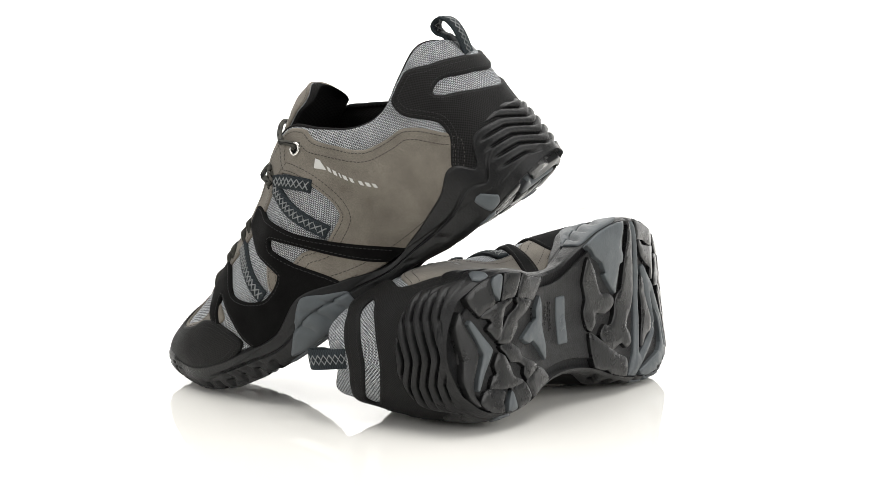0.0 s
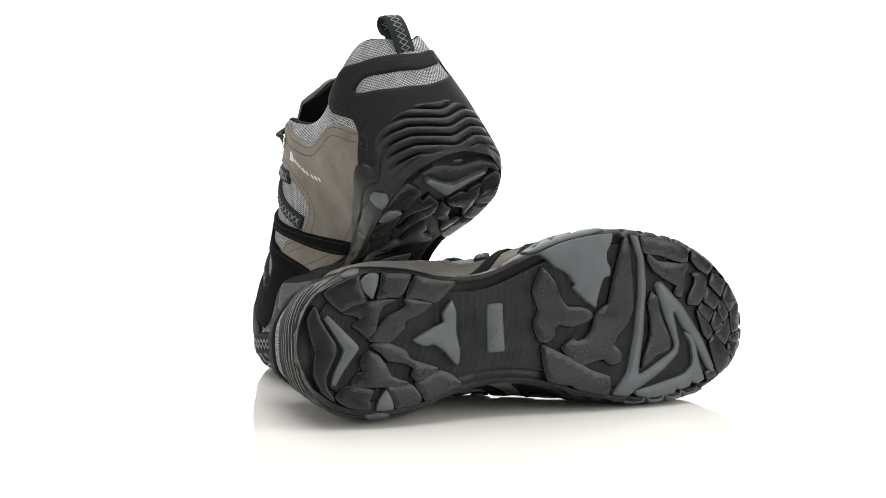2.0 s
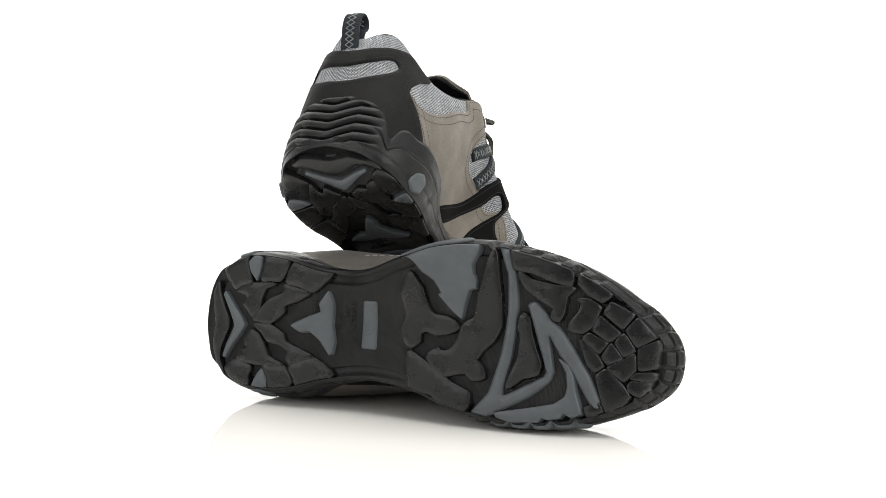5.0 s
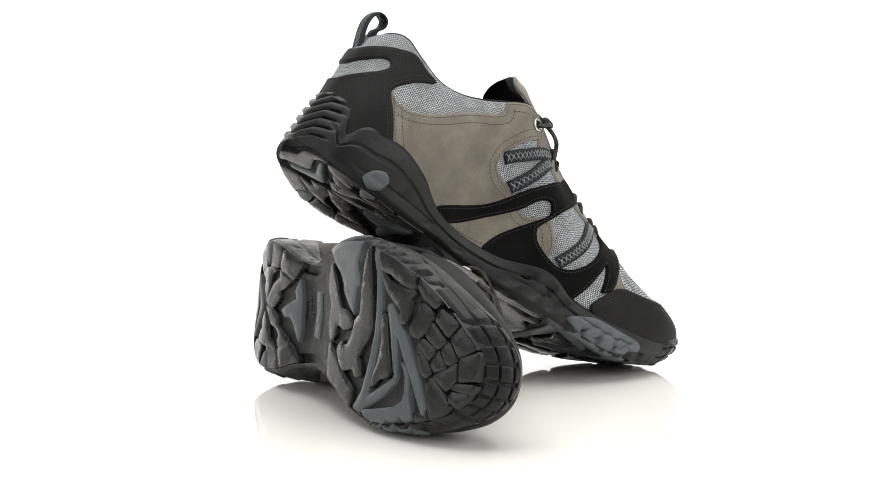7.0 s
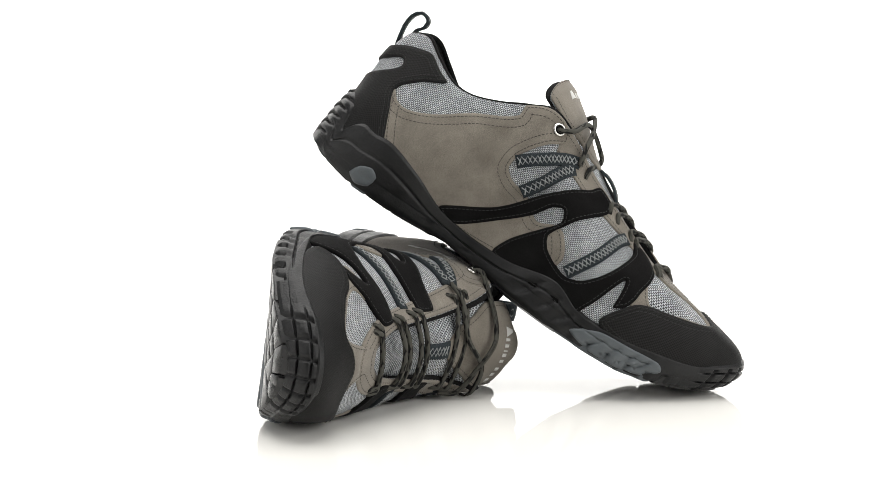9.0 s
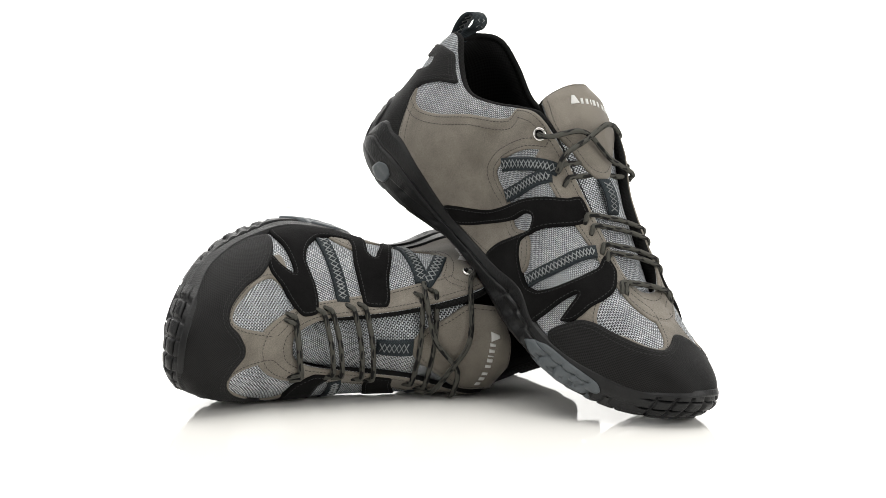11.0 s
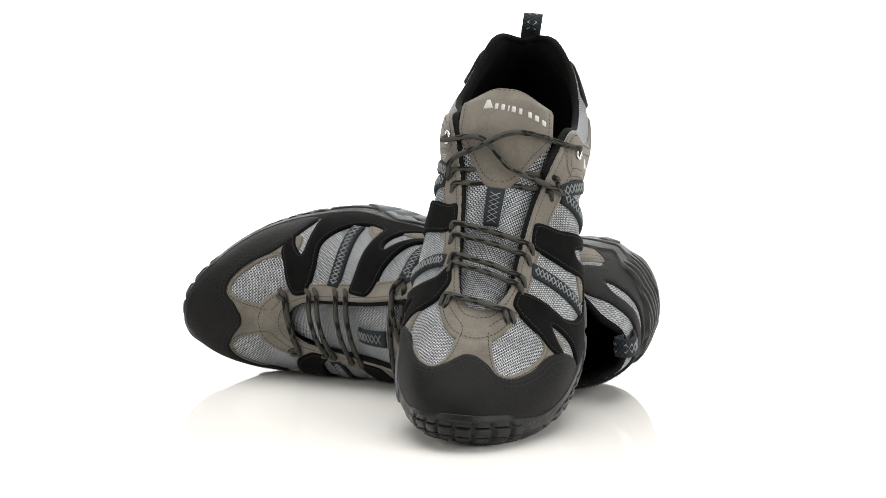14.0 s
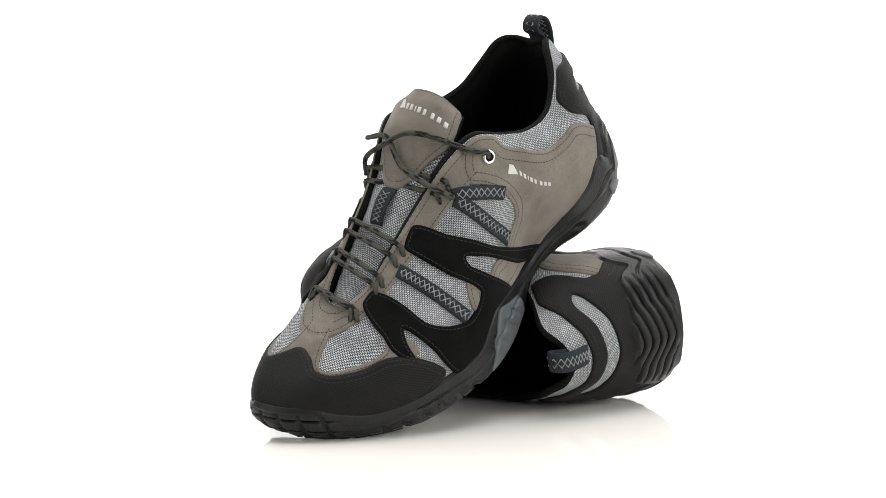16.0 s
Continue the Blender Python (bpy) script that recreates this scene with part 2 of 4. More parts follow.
M_PALE_THREAD = Nodes("pale_thread", (0.22, 0.23, 0.23), 0.8).m
M_SEAM_DARK = Nodes("dark_thread", (0.028, 0.025, 0.022), 0.8).m
M_LACE = cord("grey_lace")
M_STEEL = Nodes("nickel", (0.62, 0.61, 0.58), 0.25, 1.0).m
M_PRINT = Nodes("silver_print", (0.50, 0.50, 0.48), 0.5).m


def floor_material():
    n = Nodes("white_gloss", (0.88, 0.88, 0.875), 0.06)
    v = n.coords()
    n.colour(n.ramp(n.noise(v, 3, 3), [(0.3, (0.875, 0.866, 0.828)), (0.7, (0.895, 0.886, 0.852))]))
    n.b.inputs["Specular IOR Level"].default_value = 0.33
    r = n.ramp(n.noise(v, 14, 4), [(0.3, (0.02,) * 3), (0.7, (0.05,) * 3)])
    n.link(r, n.b.inputs["Roughness"])
    return n.m


M_FLOOR = floor_material()


# ---- small builders ----
def mesh_of(name, verts, faces, material, flip=False, smooth=True, uv=None, worn=True):
    """A mesh from table millimetres; flip makes it for the other foot. uv: a pair in metres for each vertex."""
    me = bpy.data.meshes.new(name)
    v = (true_size(verts) if worn else np.asarray(verts, float)) * 0.001
    if flip:
        v = v * np.array([1, -1, 1])
        faces = [tuple(reversed(f)) for f in faces]
    me.from_pydata(v.tolist(), [], faces)
    me.materials.append(material)
    if smooth:
        me.polygons.foreach_set("use_smooth", [True] * len(me.polygons))
    if uv is not None:
        layer = me.uv_layers.new(name="UVMap")
        idx = np.empty(len(me.loops), int)
        me.loops.foreach_get("vertex_index", idx)
        layer.data.foreach_set("uv", np.asarray(uv, float)[idx].ravel())
    return me


def part(name, me, parent, label=""):
    ob = new(name, me)
    ob.parent = parent
    return tagged(ob, label)


def grid_faces(nu, nv, closed=True):
    f = []
    for j in range(nv - 1):
        for i in range(nu if closed else nu - 1):
            a, b = j * nu + i, j * nu + (i + 1) % nu
            f.append((a, b, b + nu, a + nu))
    return f


def smooth_loop(pts, step=2.0, metric=(22.0, 90.0), closed=True, tension=0.5):
    """A denser curve through the points; corners stay fairly tight."""
    p = np.asarray(pts, float)
    n = len(p)
    out = []
    for i in range(n if closed else n - 1):
        p0, p1, p2, p3 = (p[(i + j) % n] if closed else p[min(max(i + j, 0), n - 1)] for j in (-1, 0, 1, 2))
        d1, d2, d0 = np.linalg.norm((p2 - p1) * metric), np.linalg.norm((p3 - p2) * metric), np.linalg.norm((p1 - p0) * metric)
        m1 = (p2 - p0) * d1 / max(d0 + d1, 1e-6) * 2 * tension
        m2 = (p3 - p1) * d1 / max(d1 + d2, 1e-6) * 2 * tension
        c = max(2, int(d1 / step))
        for t in np.arange(c) / c:
            out.append((2 * t ** 3 - 3 * t ** 2 + 1) * p1 + (t ** 3 - 2 * t ** 2 + t) * m1 + (3 * t ** 2 - 2 * t ** 3) * p2 + (t ** 3 - t ** 2) * m2)
    if not closed:
        out.append(p[-1])
    return np.array(out)


def inside(loop, pts):
    x, y = pts[:, 0][:, None], pts[:, 1][:, None]
    a, b = loop, np.roll(loop, -1, 0)
    cross = (a[:, 1] > y) != (b[:, 1] > y)
    with np.errstate(divide="ignore", invalid="ignore"):
        xi = (b[:, 0] - a[:, 0]) * (y - a[:, 1]) / (b[:, 1] - a[:, 1]) + a[:, 0]
    return (np.sum(cross & (x < xi), 1) % 2) == 1


def gap_to(loop, pts):
    a, b = loop, np.roll(loop, -1, 0)
    ab = b - a
    t = np.clip(((pts[:, None] - a) * ab).sum(2) / ((ab ** 2).sum(1) + 1e-12), 0, 1)
    return np.sqrt((((pts[:, None] - (a + t[..., None] * ab)) ** 2).sum(2)).min(1))


def fill(loops, step, rim):
    """Triangles over a flat outline with holes: points, faces, each point's distance from the rim. Loops in millimetres."""
    pts, edges = [], []
    for lp in loops:
        k = len(pts)
        pts += [tuple(p) for p in lp]
        edges += [(k + i, k + (i + 1) % len(lp)) for i in range(len(lp))]
    n_rim = len(pts)
    extra = []
    for lp in loops:
        d = np.roll(lp, -1, 0) - np.roll(lp, 1, 0)
        nrm = np.stack([-d[:, 1], d[:, 0]], 1) / (np.linalg.norm(d, axis=1)[:, None] + 1e-9)
        for s in (1, -1):
            extra.append(lp + s * nrm * rim)
    lo, hi = loops[0].min(0), loops[0].max(0)
    gx, gy = np.meshgrid(np.arange(lo[0], hi[0], step), np.arange(lo[1], hi[1], step * 0.9))
    gx = gx + (np.arange(gx.shape[0]) % 2)[:, None] * step / 2
    grid = np.stack([gx.ravel(), gy.ravel()], 1)
    near = np.concatenate(extra)
    ok = inside(loops[0], near)
    okg = inside(loops[0], grid)
    for lp in loops[1:]:
        ok &= ~inside(lp, near)
        okg &= ~inside(lp, grid)
    near, grid = near[ok], grid[okg]
    dist_n = np.min([gap_to(lp, near) for lp in loops], 0) if len(near) else np.zeros(0)
    near = near[dist_n > rim * 0.85]
    dist_g = np.min([gap_to(lp, grid) for lp in loops], 0) if len(grid) else np.zeros(0)
    grid = grid[dist_g > rim + step * 0.35]
    allp = [Vector(p) for p in pts] + [Vector(p) for p in near] + [Vector(p) for p in grid]
    v, _, f, _, _, _ = geometry.delaunay_2d_cdt(allp, edges, [], 0, 1e-5)
    v = np.array([tuple(p) for p in v])
    f = [tuple(t) for t in f]
    cen = np.array([v[list(t)].mean(0) for t in f])
    keep = inside(loops[0], cen)
    for lp in loops[1:]:
        keep &= ~inside(lp, cen)
    f = [t for t, k in zip(f, keep) if k]
    f = [t if np.cross(v[t[1]] - v[t[0]], v[t[2]] - v[t[0]]) > 0 else tuple(reversed(t)) for t in f]
    dist = np.min([gap_to(lp, v) for lp in loops], 0)
    return v, f, dist


def skirted(v3top, v3low, faces):
    """Adds a skirt under the open rim of a sheet."""
    from_edges = {}
    for t in faces:
        for i in range(len(t)):
            a, b = t[i], t[(i + 1) % len(t)]
            if (b, a) in from_edges:
                del from_edges[(b, a)]
            else:
                from_edges[(a, b)] = 1
    rim = sorted({i for e in from_edges for i in e})
    at = {i: len(v3top) + j for j, i in enumerate(rim)}
    verts = np.concatenate([v3top, v3low[rim]])
    return verts, faces + [(b, a, at[a], at[b]) for a, b in from_edges]


def surface_frame(surf, k, h):
    pk = (surf(k + 0.02, h) - surf(k - 0.02, h)) / 0.04
    h0, h1 = np.maximum(h - 0.01, 0), np.minimum(h + 0.01, 1)
    ph = (surf(k, h1) - surf(k, h0)) / (h1 - h0)[:, None]
    n = np.cross(ph, pk)
    return pk, ph, n / (np.linalg.norm(n, axis=1)[:, None] + 1e-9)


METRIC = np.array([22.0, 90.0])


def panel(name, loops, surf, thick, material, parent, flip, label="", step=4.0, base=0.0, metric=METRIC, rim=0.9):
    """A sewn-on panel: outlines in (station, height) laid on a surface, with thickness and a rounded rim."""
    flat = [lp * metric for lp in loops]
    v, f, dist = fill(flat, step, rim)
    kh = v / metric
    k, h = kh[:, 0], np.clip(kh[:, 1], 0, 1)
    p = surf(k, h)
    n = surface_frame(surf, k, h)[2]
    lift = base + thick * np.where(dist < rim * 0.5, 0.55, 1.0)
    # station grows to the outer side, so these faces look inwards until turned
    f = [tuple(reversed(t)) for t in f]
    verts, faces = skirted(p + n * lift[:, None], p - n * 0.4, f)
    uv = v * 0.001
    if len(verts) > len(v):
        rim_idx = len(verts) - len(v)
        pad = np.zeros((rim_idx, 2))
        uv = np.concatenate([uv, pad])
    return part(name, mesh_of(name, verts, faces, material, flip, uv=uv), parent, label)


def inset_loop(lp, surf, d, closed=True):
    """The curve moved by d millimetres to its left on the surface."""
    k, h = lp[:, 0], np.clip(lp[:, 1], 0, 1)
    pk, ph, n = surface_frame(surf, k, h)
    dl = (np.roll(lp, -1, 0) - np.roll(lp, 1, 0)) if closed else np.gradient(lp, axis=0)
    t = pk * dl[:, :1] + ph * dl[:, 1:]
    t /= np.linalg.norm(t, axis=1)[:, None] + 1e-9
    side = np.cross(n, t) * d
    a = np.stack([(pk * pk).sum(1), (pk * ph).sum(1), (ph * ph).sum(1)], 1)
    r = np.stack([(pk * side).sum(1), (ph * side).sum(1)], 1)
    det = a[:, 0] * a[:, 2] - a[:, 1] ** 2 + 1e-9
    dk = (a[:, 2] * r[:, 0] - a[:, 1] * r[:, 1]) / det
    dh = (a[:, 0] * r[:, 1] - a[:, 1] * r[:, 0]) / det
    return np.stack([lp[:, 0] + dk, np.clip(lp[:, 1] + dh, 0, 1)], 1)


def stitches(path3, normals, width, length, gap, lift):
    """A run of short threads along a curve in space: vertices and faces."""
    seg = np.linalg.norm(np.diff(path3, axis=0), axis=1)
    s = np.concatenate([[0], np.cumsum(seg)])
    verts, faces = [], []
    at = 0.0
    while at + length < s[-1]:
        q = [np.array([np.interp(at + length * u, s, path3[:, c]) for c in range(3)]) for u in (0, 0.5, 1)]
        nn = np.array([np.interp(at + length / 2, s, normals[:, c]) for c in range(3)])
        t = q[2] - q[0]
        if np.linalg.norm(t) > length * 0.5:
            t /= np.linalg.norm(t)
            b = np.cross(nn, t) * width / 2
            i = len(verts)
            for j, (c, up) in enumerate(zip(q, (0.0, 1.0, 0.0))):
                c = c + nn * (lift + up * width * 0.6)
                verts += [c - b, c + nn * width * 0.35, c + b]
            for j in (0, 3):
                faces += [(i + j, i + j + 1, i + j + 4, i + j + 3), (i + j + 1, i + j + 2, i + j + 5, i + j + 4)]
        at += length + gap
    return verts, faces


def seam(lines, surf, lift, material, parent, flip, closed=False, width=0.48):
    verts, faces = [], []
    for lp in lines:
        lp = np.concatenate([lp, lp[:1]]) if closed else lp
        p = surf(lp[:, 0], np.clip(lp[:, 1], 0, 1))
        n = surface_frame(surf, lp[:, 0], np.clip(lp[:, 1], 0, 1))[2]
        v, f = stitches(p, n, width, 1.7, 0.8, lift)
        faces += [tuple(i + len(verts) for i in t) for t in f]
        verts += v
    if verts:
        part("stitching", mesh_of("stitching", np.array(verts), faces, material, flip), parent)


def tube(path, radius, sides=8, closed=False):
    """A round cord along points: vertices, faces, uv in metres."""
    p = np.asarray(path, float)
    t = (np.roll(p, -1, 0) - np.roll(p, 1, 0)) if closed else np.gradient(p, axis=0)
    t /= np.linalg.norm(t, axis=1)[:, None] + 1e-9
    ref = np.array([0.0, 0.0, 1.0])
    a = np.cross(t, ref)
    a /= np.linalg.norm(a, axis=1)[:, None] + 1e-9
    b = np.cross(t, a)
    s = np.concatenate([[0], np.cumsum(np.linalg.norm(np.diff(p, axis=0), axis=1))])
    rad = np.full(len(p), radius) if np.isscalar(radius) else np.asarray(radius)
    verts, uv = [], []
    for i in range(len(p)):
        for j in range(sides):
            w = 2 * math.pi * j / sides
            verts.append(p[i] + rad[i] * (a[i] * math.cos(w) + b[i] * math.sin(w)))
            uv.append((s[i] * 0.001, j / sides * 2 * math.pi * radius * 0.001 if np.isscalar(radius) else j * 0.001))
    faces = grid_faces(sides, len(p))
    if closed:
        k = (len(p) - 1) * sides
        faces += [(k + j, k + (j + 1) % sides, (j + 1) % sides, j) for j in range(sides)]
    else:
        faces += [tuple(range(sides))[::-1], tuple(range(len(verts) - sides, len(verts)))]
    return np.array(verts), [tuple(reversed(f)) for f in faces], np.array(uv)


def curve3(pts):
    p = np.asarray(pts, float)
    return smooth_loop(p, 1.2, (1, 1, 1), closed=False)


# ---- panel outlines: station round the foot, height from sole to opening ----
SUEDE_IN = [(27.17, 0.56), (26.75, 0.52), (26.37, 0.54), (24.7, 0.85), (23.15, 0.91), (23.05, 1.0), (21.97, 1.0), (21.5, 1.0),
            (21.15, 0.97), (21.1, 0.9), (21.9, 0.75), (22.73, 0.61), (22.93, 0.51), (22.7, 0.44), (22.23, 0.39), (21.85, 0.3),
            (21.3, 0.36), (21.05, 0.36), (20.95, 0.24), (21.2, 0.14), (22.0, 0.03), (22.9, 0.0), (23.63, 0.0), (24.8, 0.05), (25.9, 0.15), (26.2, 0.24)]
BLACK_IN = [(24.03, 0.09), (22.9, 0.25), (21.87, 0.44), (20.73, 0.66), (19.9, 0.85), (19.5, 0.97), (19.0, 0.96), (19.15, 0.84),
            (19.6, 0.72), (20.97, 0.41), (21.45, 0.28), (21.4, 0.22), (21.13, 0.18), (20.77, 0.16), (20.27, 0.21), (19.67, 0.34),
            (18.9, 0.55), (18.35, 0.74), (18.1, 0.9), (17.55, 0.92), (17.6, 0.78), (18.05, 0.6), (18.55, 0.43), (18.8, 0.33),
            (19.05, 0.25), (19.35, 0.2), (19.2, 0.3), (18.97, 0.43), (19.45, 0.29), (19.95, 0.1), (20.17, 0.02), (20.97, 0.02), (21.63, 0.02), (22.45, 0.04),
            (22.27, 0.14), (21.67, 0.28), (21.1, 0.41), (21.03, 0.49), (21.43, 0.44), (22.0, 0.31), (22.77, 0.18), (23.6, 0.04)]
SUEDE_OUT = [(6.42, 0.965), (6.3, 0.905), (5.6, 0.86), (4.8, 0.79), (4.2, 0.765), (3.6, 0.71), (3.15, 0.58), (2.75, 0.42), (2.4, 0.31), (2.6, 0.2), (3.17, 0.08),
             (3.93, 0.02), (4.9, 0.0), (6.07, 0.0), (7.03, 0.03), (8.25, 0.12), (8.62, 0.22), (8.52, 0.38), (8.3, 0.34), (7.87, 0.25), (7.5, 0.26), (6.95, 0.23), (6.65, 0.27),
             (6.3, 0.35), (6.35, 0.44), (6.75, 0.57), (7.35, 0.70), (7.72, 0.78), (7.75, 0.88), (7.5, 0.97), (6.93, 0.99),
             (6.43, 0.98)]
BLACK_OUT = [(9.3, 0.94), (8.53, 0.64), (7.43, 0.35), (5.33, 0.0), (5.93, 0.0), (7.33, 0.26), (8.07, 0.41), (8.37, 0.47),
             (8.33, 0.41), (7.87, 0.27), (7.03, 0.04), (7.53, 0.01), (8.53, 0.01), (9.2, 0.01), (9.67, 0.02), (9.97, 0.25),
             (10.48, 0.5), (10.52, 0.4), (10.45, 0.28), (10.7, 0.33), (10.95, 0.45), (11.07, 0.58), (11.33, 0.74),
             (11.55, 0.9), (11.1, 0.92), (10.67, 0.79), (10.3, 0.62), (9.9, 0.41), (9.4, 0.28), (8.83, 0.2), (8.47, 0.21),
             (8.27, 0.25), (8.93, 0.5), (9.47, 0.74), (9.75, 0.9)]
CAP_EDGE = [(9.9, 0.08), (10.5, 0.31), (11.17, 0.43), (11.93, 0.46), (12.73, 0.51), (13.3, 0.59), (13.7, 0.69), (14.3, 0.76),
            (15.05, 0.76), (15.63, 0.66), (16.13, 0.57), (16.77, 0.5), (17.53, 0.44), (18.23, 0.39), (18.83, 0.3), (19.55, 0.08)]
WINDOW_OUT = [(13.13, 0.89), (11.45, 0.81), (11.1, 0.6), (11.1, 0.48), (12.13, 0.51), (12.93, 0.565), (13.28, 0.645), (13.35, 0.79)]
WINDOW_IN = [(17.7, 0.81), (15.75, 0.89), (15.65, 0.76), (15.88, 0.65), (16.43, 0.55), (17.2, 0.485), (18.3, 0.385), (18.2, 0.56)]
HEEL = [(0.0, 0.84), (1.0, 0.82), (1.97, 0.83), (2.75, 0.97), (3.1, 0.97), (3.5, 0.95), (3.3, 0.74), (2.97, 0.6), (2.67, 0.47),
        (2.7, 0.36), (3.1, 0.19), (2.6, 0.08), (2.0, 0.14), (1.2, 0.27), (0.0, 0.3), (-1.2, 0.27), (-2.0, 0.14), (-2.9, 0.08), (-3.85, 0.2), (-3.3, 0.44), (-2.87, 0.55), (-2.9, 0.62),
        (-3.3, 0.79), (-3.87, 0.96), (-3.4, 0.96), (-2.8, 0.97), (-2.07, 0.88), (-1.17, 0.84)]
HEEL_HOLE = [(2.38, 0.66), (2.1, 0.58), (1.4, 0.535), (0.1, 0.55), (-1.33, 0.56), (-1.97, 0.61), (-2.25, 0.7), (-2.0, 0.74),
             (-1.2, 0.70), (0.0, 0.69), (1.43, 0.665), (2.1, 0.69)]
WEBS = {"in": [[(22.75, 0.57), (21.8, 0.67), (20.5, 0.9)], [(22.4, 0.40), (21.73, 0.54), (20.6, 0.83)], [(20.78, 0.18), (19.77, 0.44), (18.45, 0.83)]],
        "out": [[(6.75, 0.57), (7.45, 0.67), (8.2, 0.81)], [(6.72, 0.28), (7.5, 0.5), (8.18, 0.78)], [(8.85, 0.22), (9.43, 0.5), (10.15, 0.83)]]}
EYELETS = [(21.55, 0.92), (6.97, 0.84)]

# ---- tread blocks: x and y in millimetres, seen from below ----
GREY_BLOCKS = {
    "heel_chevron": [(17, 15), (19, 17), (28, 7), (36, -3), (26, -16), (20, -25), (18, -24), (21, -16), (27, -4), (21, 8)],
    "outer_heel_plug": [(38, 36), (41, 39), (46, 41), (49, 39), (48, 33), (45, 25), (43, 27), (40, 30)],
    "inner_heel_plug": [(43, -42), (46, -35), (50, -30), (52, -32), (54, -38), (54, -42), (49, -43)],
    "arrow_block": [(69, -1), (82, 6), (89, 9), (88, 14), (94, 22), (97, 15), (97, 1), (99, -9), (98, -17), (96, -18), (89, -9), (82, -4), (76, -5)],
    "badge": [(117, 17), (118, 18), (126, 18), (127, 17), (128, -11), (127, -12), (118, -12), (117, -11)],
    "outer_ball_block": [(143, 46), (153, 49), (161, 52), (177, 56), (191, 57), (197, 57), (196, 50), (193, 44), (194, 38), (196, 35), (196, 30), (192, 29), (190, 24), (188, 16), (187, 11), (180, 16), (171, 25), (173, 26), (168, 33), (159, 38), (154, 43), (147, 47)],
    "flex_bar": [(209, 55), (215, 54), (220, 39), (222, 20), (220, -9), (216, -33), (229, -26), (241, -19), (242, -16), (236, 0), (228, 22), (230, 24), (233, 24), (249, 8), (264, -13), (275, -35), (272, -37), (269, -36), (259, -19), (249, -6), (242, 5), (246, -16), (244, -22), (233, -32), (220, -40), (207, -47), (197, -45), (207, -32), (213, -9), (216, 17), (215, 39)],
    "inner_ball_block": [(212, -44), (229, -40), (248, -35), (254, -30), (255, -25), (254, -16), (251, -11), (249, -8), (255, -11), (258, -17), (260, -27), (262, -33), (264, -39), (258, -42), (254, -40), (252, -43), (245, -45), (242, -44), (240, -47), (230, -48), (225, -49), (214, -47)]}
HEEL_RIM = [
    [(18, 30), (25, 36), (34, 40), (38, 41), (37, 37), (39, 29), (41, 24), (33, 22), (27, 19), (24, 22), (21, 25)],
    [(52, 41), (59, 40), (68, 38), (64, 29), (61, 26), (54, 26), (48, 25), (50, 31)],
    [(72, 38), (81, 38), (92, 38), (97, 35), (95, 31), (89, 25), (84, 21), (74, 24), (66, 25), (68, 32)],
    [(25, -27), (30, -26), (40, -29), (42, -30), (39, -36), (40, -41), (31, -40), (24, -36), (20, -32)],
    [(50, -28), (56, -29), (66, -28), (70, -33), (72, -37), (69, -40), (56, -43), (55, -37)],
    [(69, -28), (78, -24), (86, -21), (92, -24), (99, -30), (95, -35), (85, -37), (75, -39), (73, -34)]]
HEEL_BLOCKS = [
    [(28, 18), (41, 23), (54, 24), (59, 24), (51, 21), (48, 15), (46, 7), (42, 2), (36, 8), (33, 10), (38, 13), (36, 16), (32, 17)],
    [(42, 1), (49, 9), (54, 14), (63, 18), (66, 21), (64, 24), (74, 22), (82, 20), (74, 15), (64, 11), (64, 7), (54, -1)],
    [(43, -2), (54, -2), (64, -7), (66, -12), (73, -15), (81, -18), (85, -20), (78, -23), (70, -26), (67, -22), (69, -18), (63, -14), (53, -12), (49, -7)],
    [(41, -6), (47, -9), (51, -15), (54, -22), (58, -24), (65, -27), (53, -28), (40, -27), (30, -25), (34, -19), (38, -18), (36, -12)],
    [(12, 22), (14, 15), (19, 5), (22, 0), (22, -5), (19, -11), (15, -19), (15, -27), (19, -34), (13, -28), (9, -17), (11, -4), (9, 6), (8, 15)]]
FOREFOOT_BLOCKS = [
    [(146, 24), (151, 37), (154, 34), (159, 28), (161, 22), (165, 15), (168, 12), (177, 11), (182, 9), (185, 6), (180, 3), (171, 1), (163, 3), (159, 1), (159, -4), (154, -8), (150, -6), (148, -1), (147, 4), (150, 12), (147, 21)],
    [(165, -13), (172, -8), (174, -10), (180, -9), (185, -3), (188, 7), (192, 10), (196, 12), (199, 27), (203, 43), (206, 53), (208, 46), (211, 26), (212, 9), (208, 0), (201, -7), (198, -13), (202, -17), (204, -23), (197, -25), (192, -21), (185, -22), (178, -24), (172, -21)],
    [(152, -11), (160, -15), (172, -22), (183, -29), (195, -34), (195, -39), (193, -44), (175, -40), (170, -36), (156, -34), (153, -24)],
    [(217, 54), (223, 55), (238, 51), (250, 46), (252, 41), (252, 35), (242, 37), (231, 41), (220, 43)],
    [(222, 41), (229, 36), (246, 33), (254, 33), (250, 29), (249, 19), (247, 14), (243, 16), (245, 21), (236, 26), (227, 32)],
    [(226, 17), (229, 14), (231, 5), (234, -3), (238, -12), (237, -18), (228, -21), (222, -26), (219, -28), (221, -21), (225, -11), (226, 2), (224, 11)]]
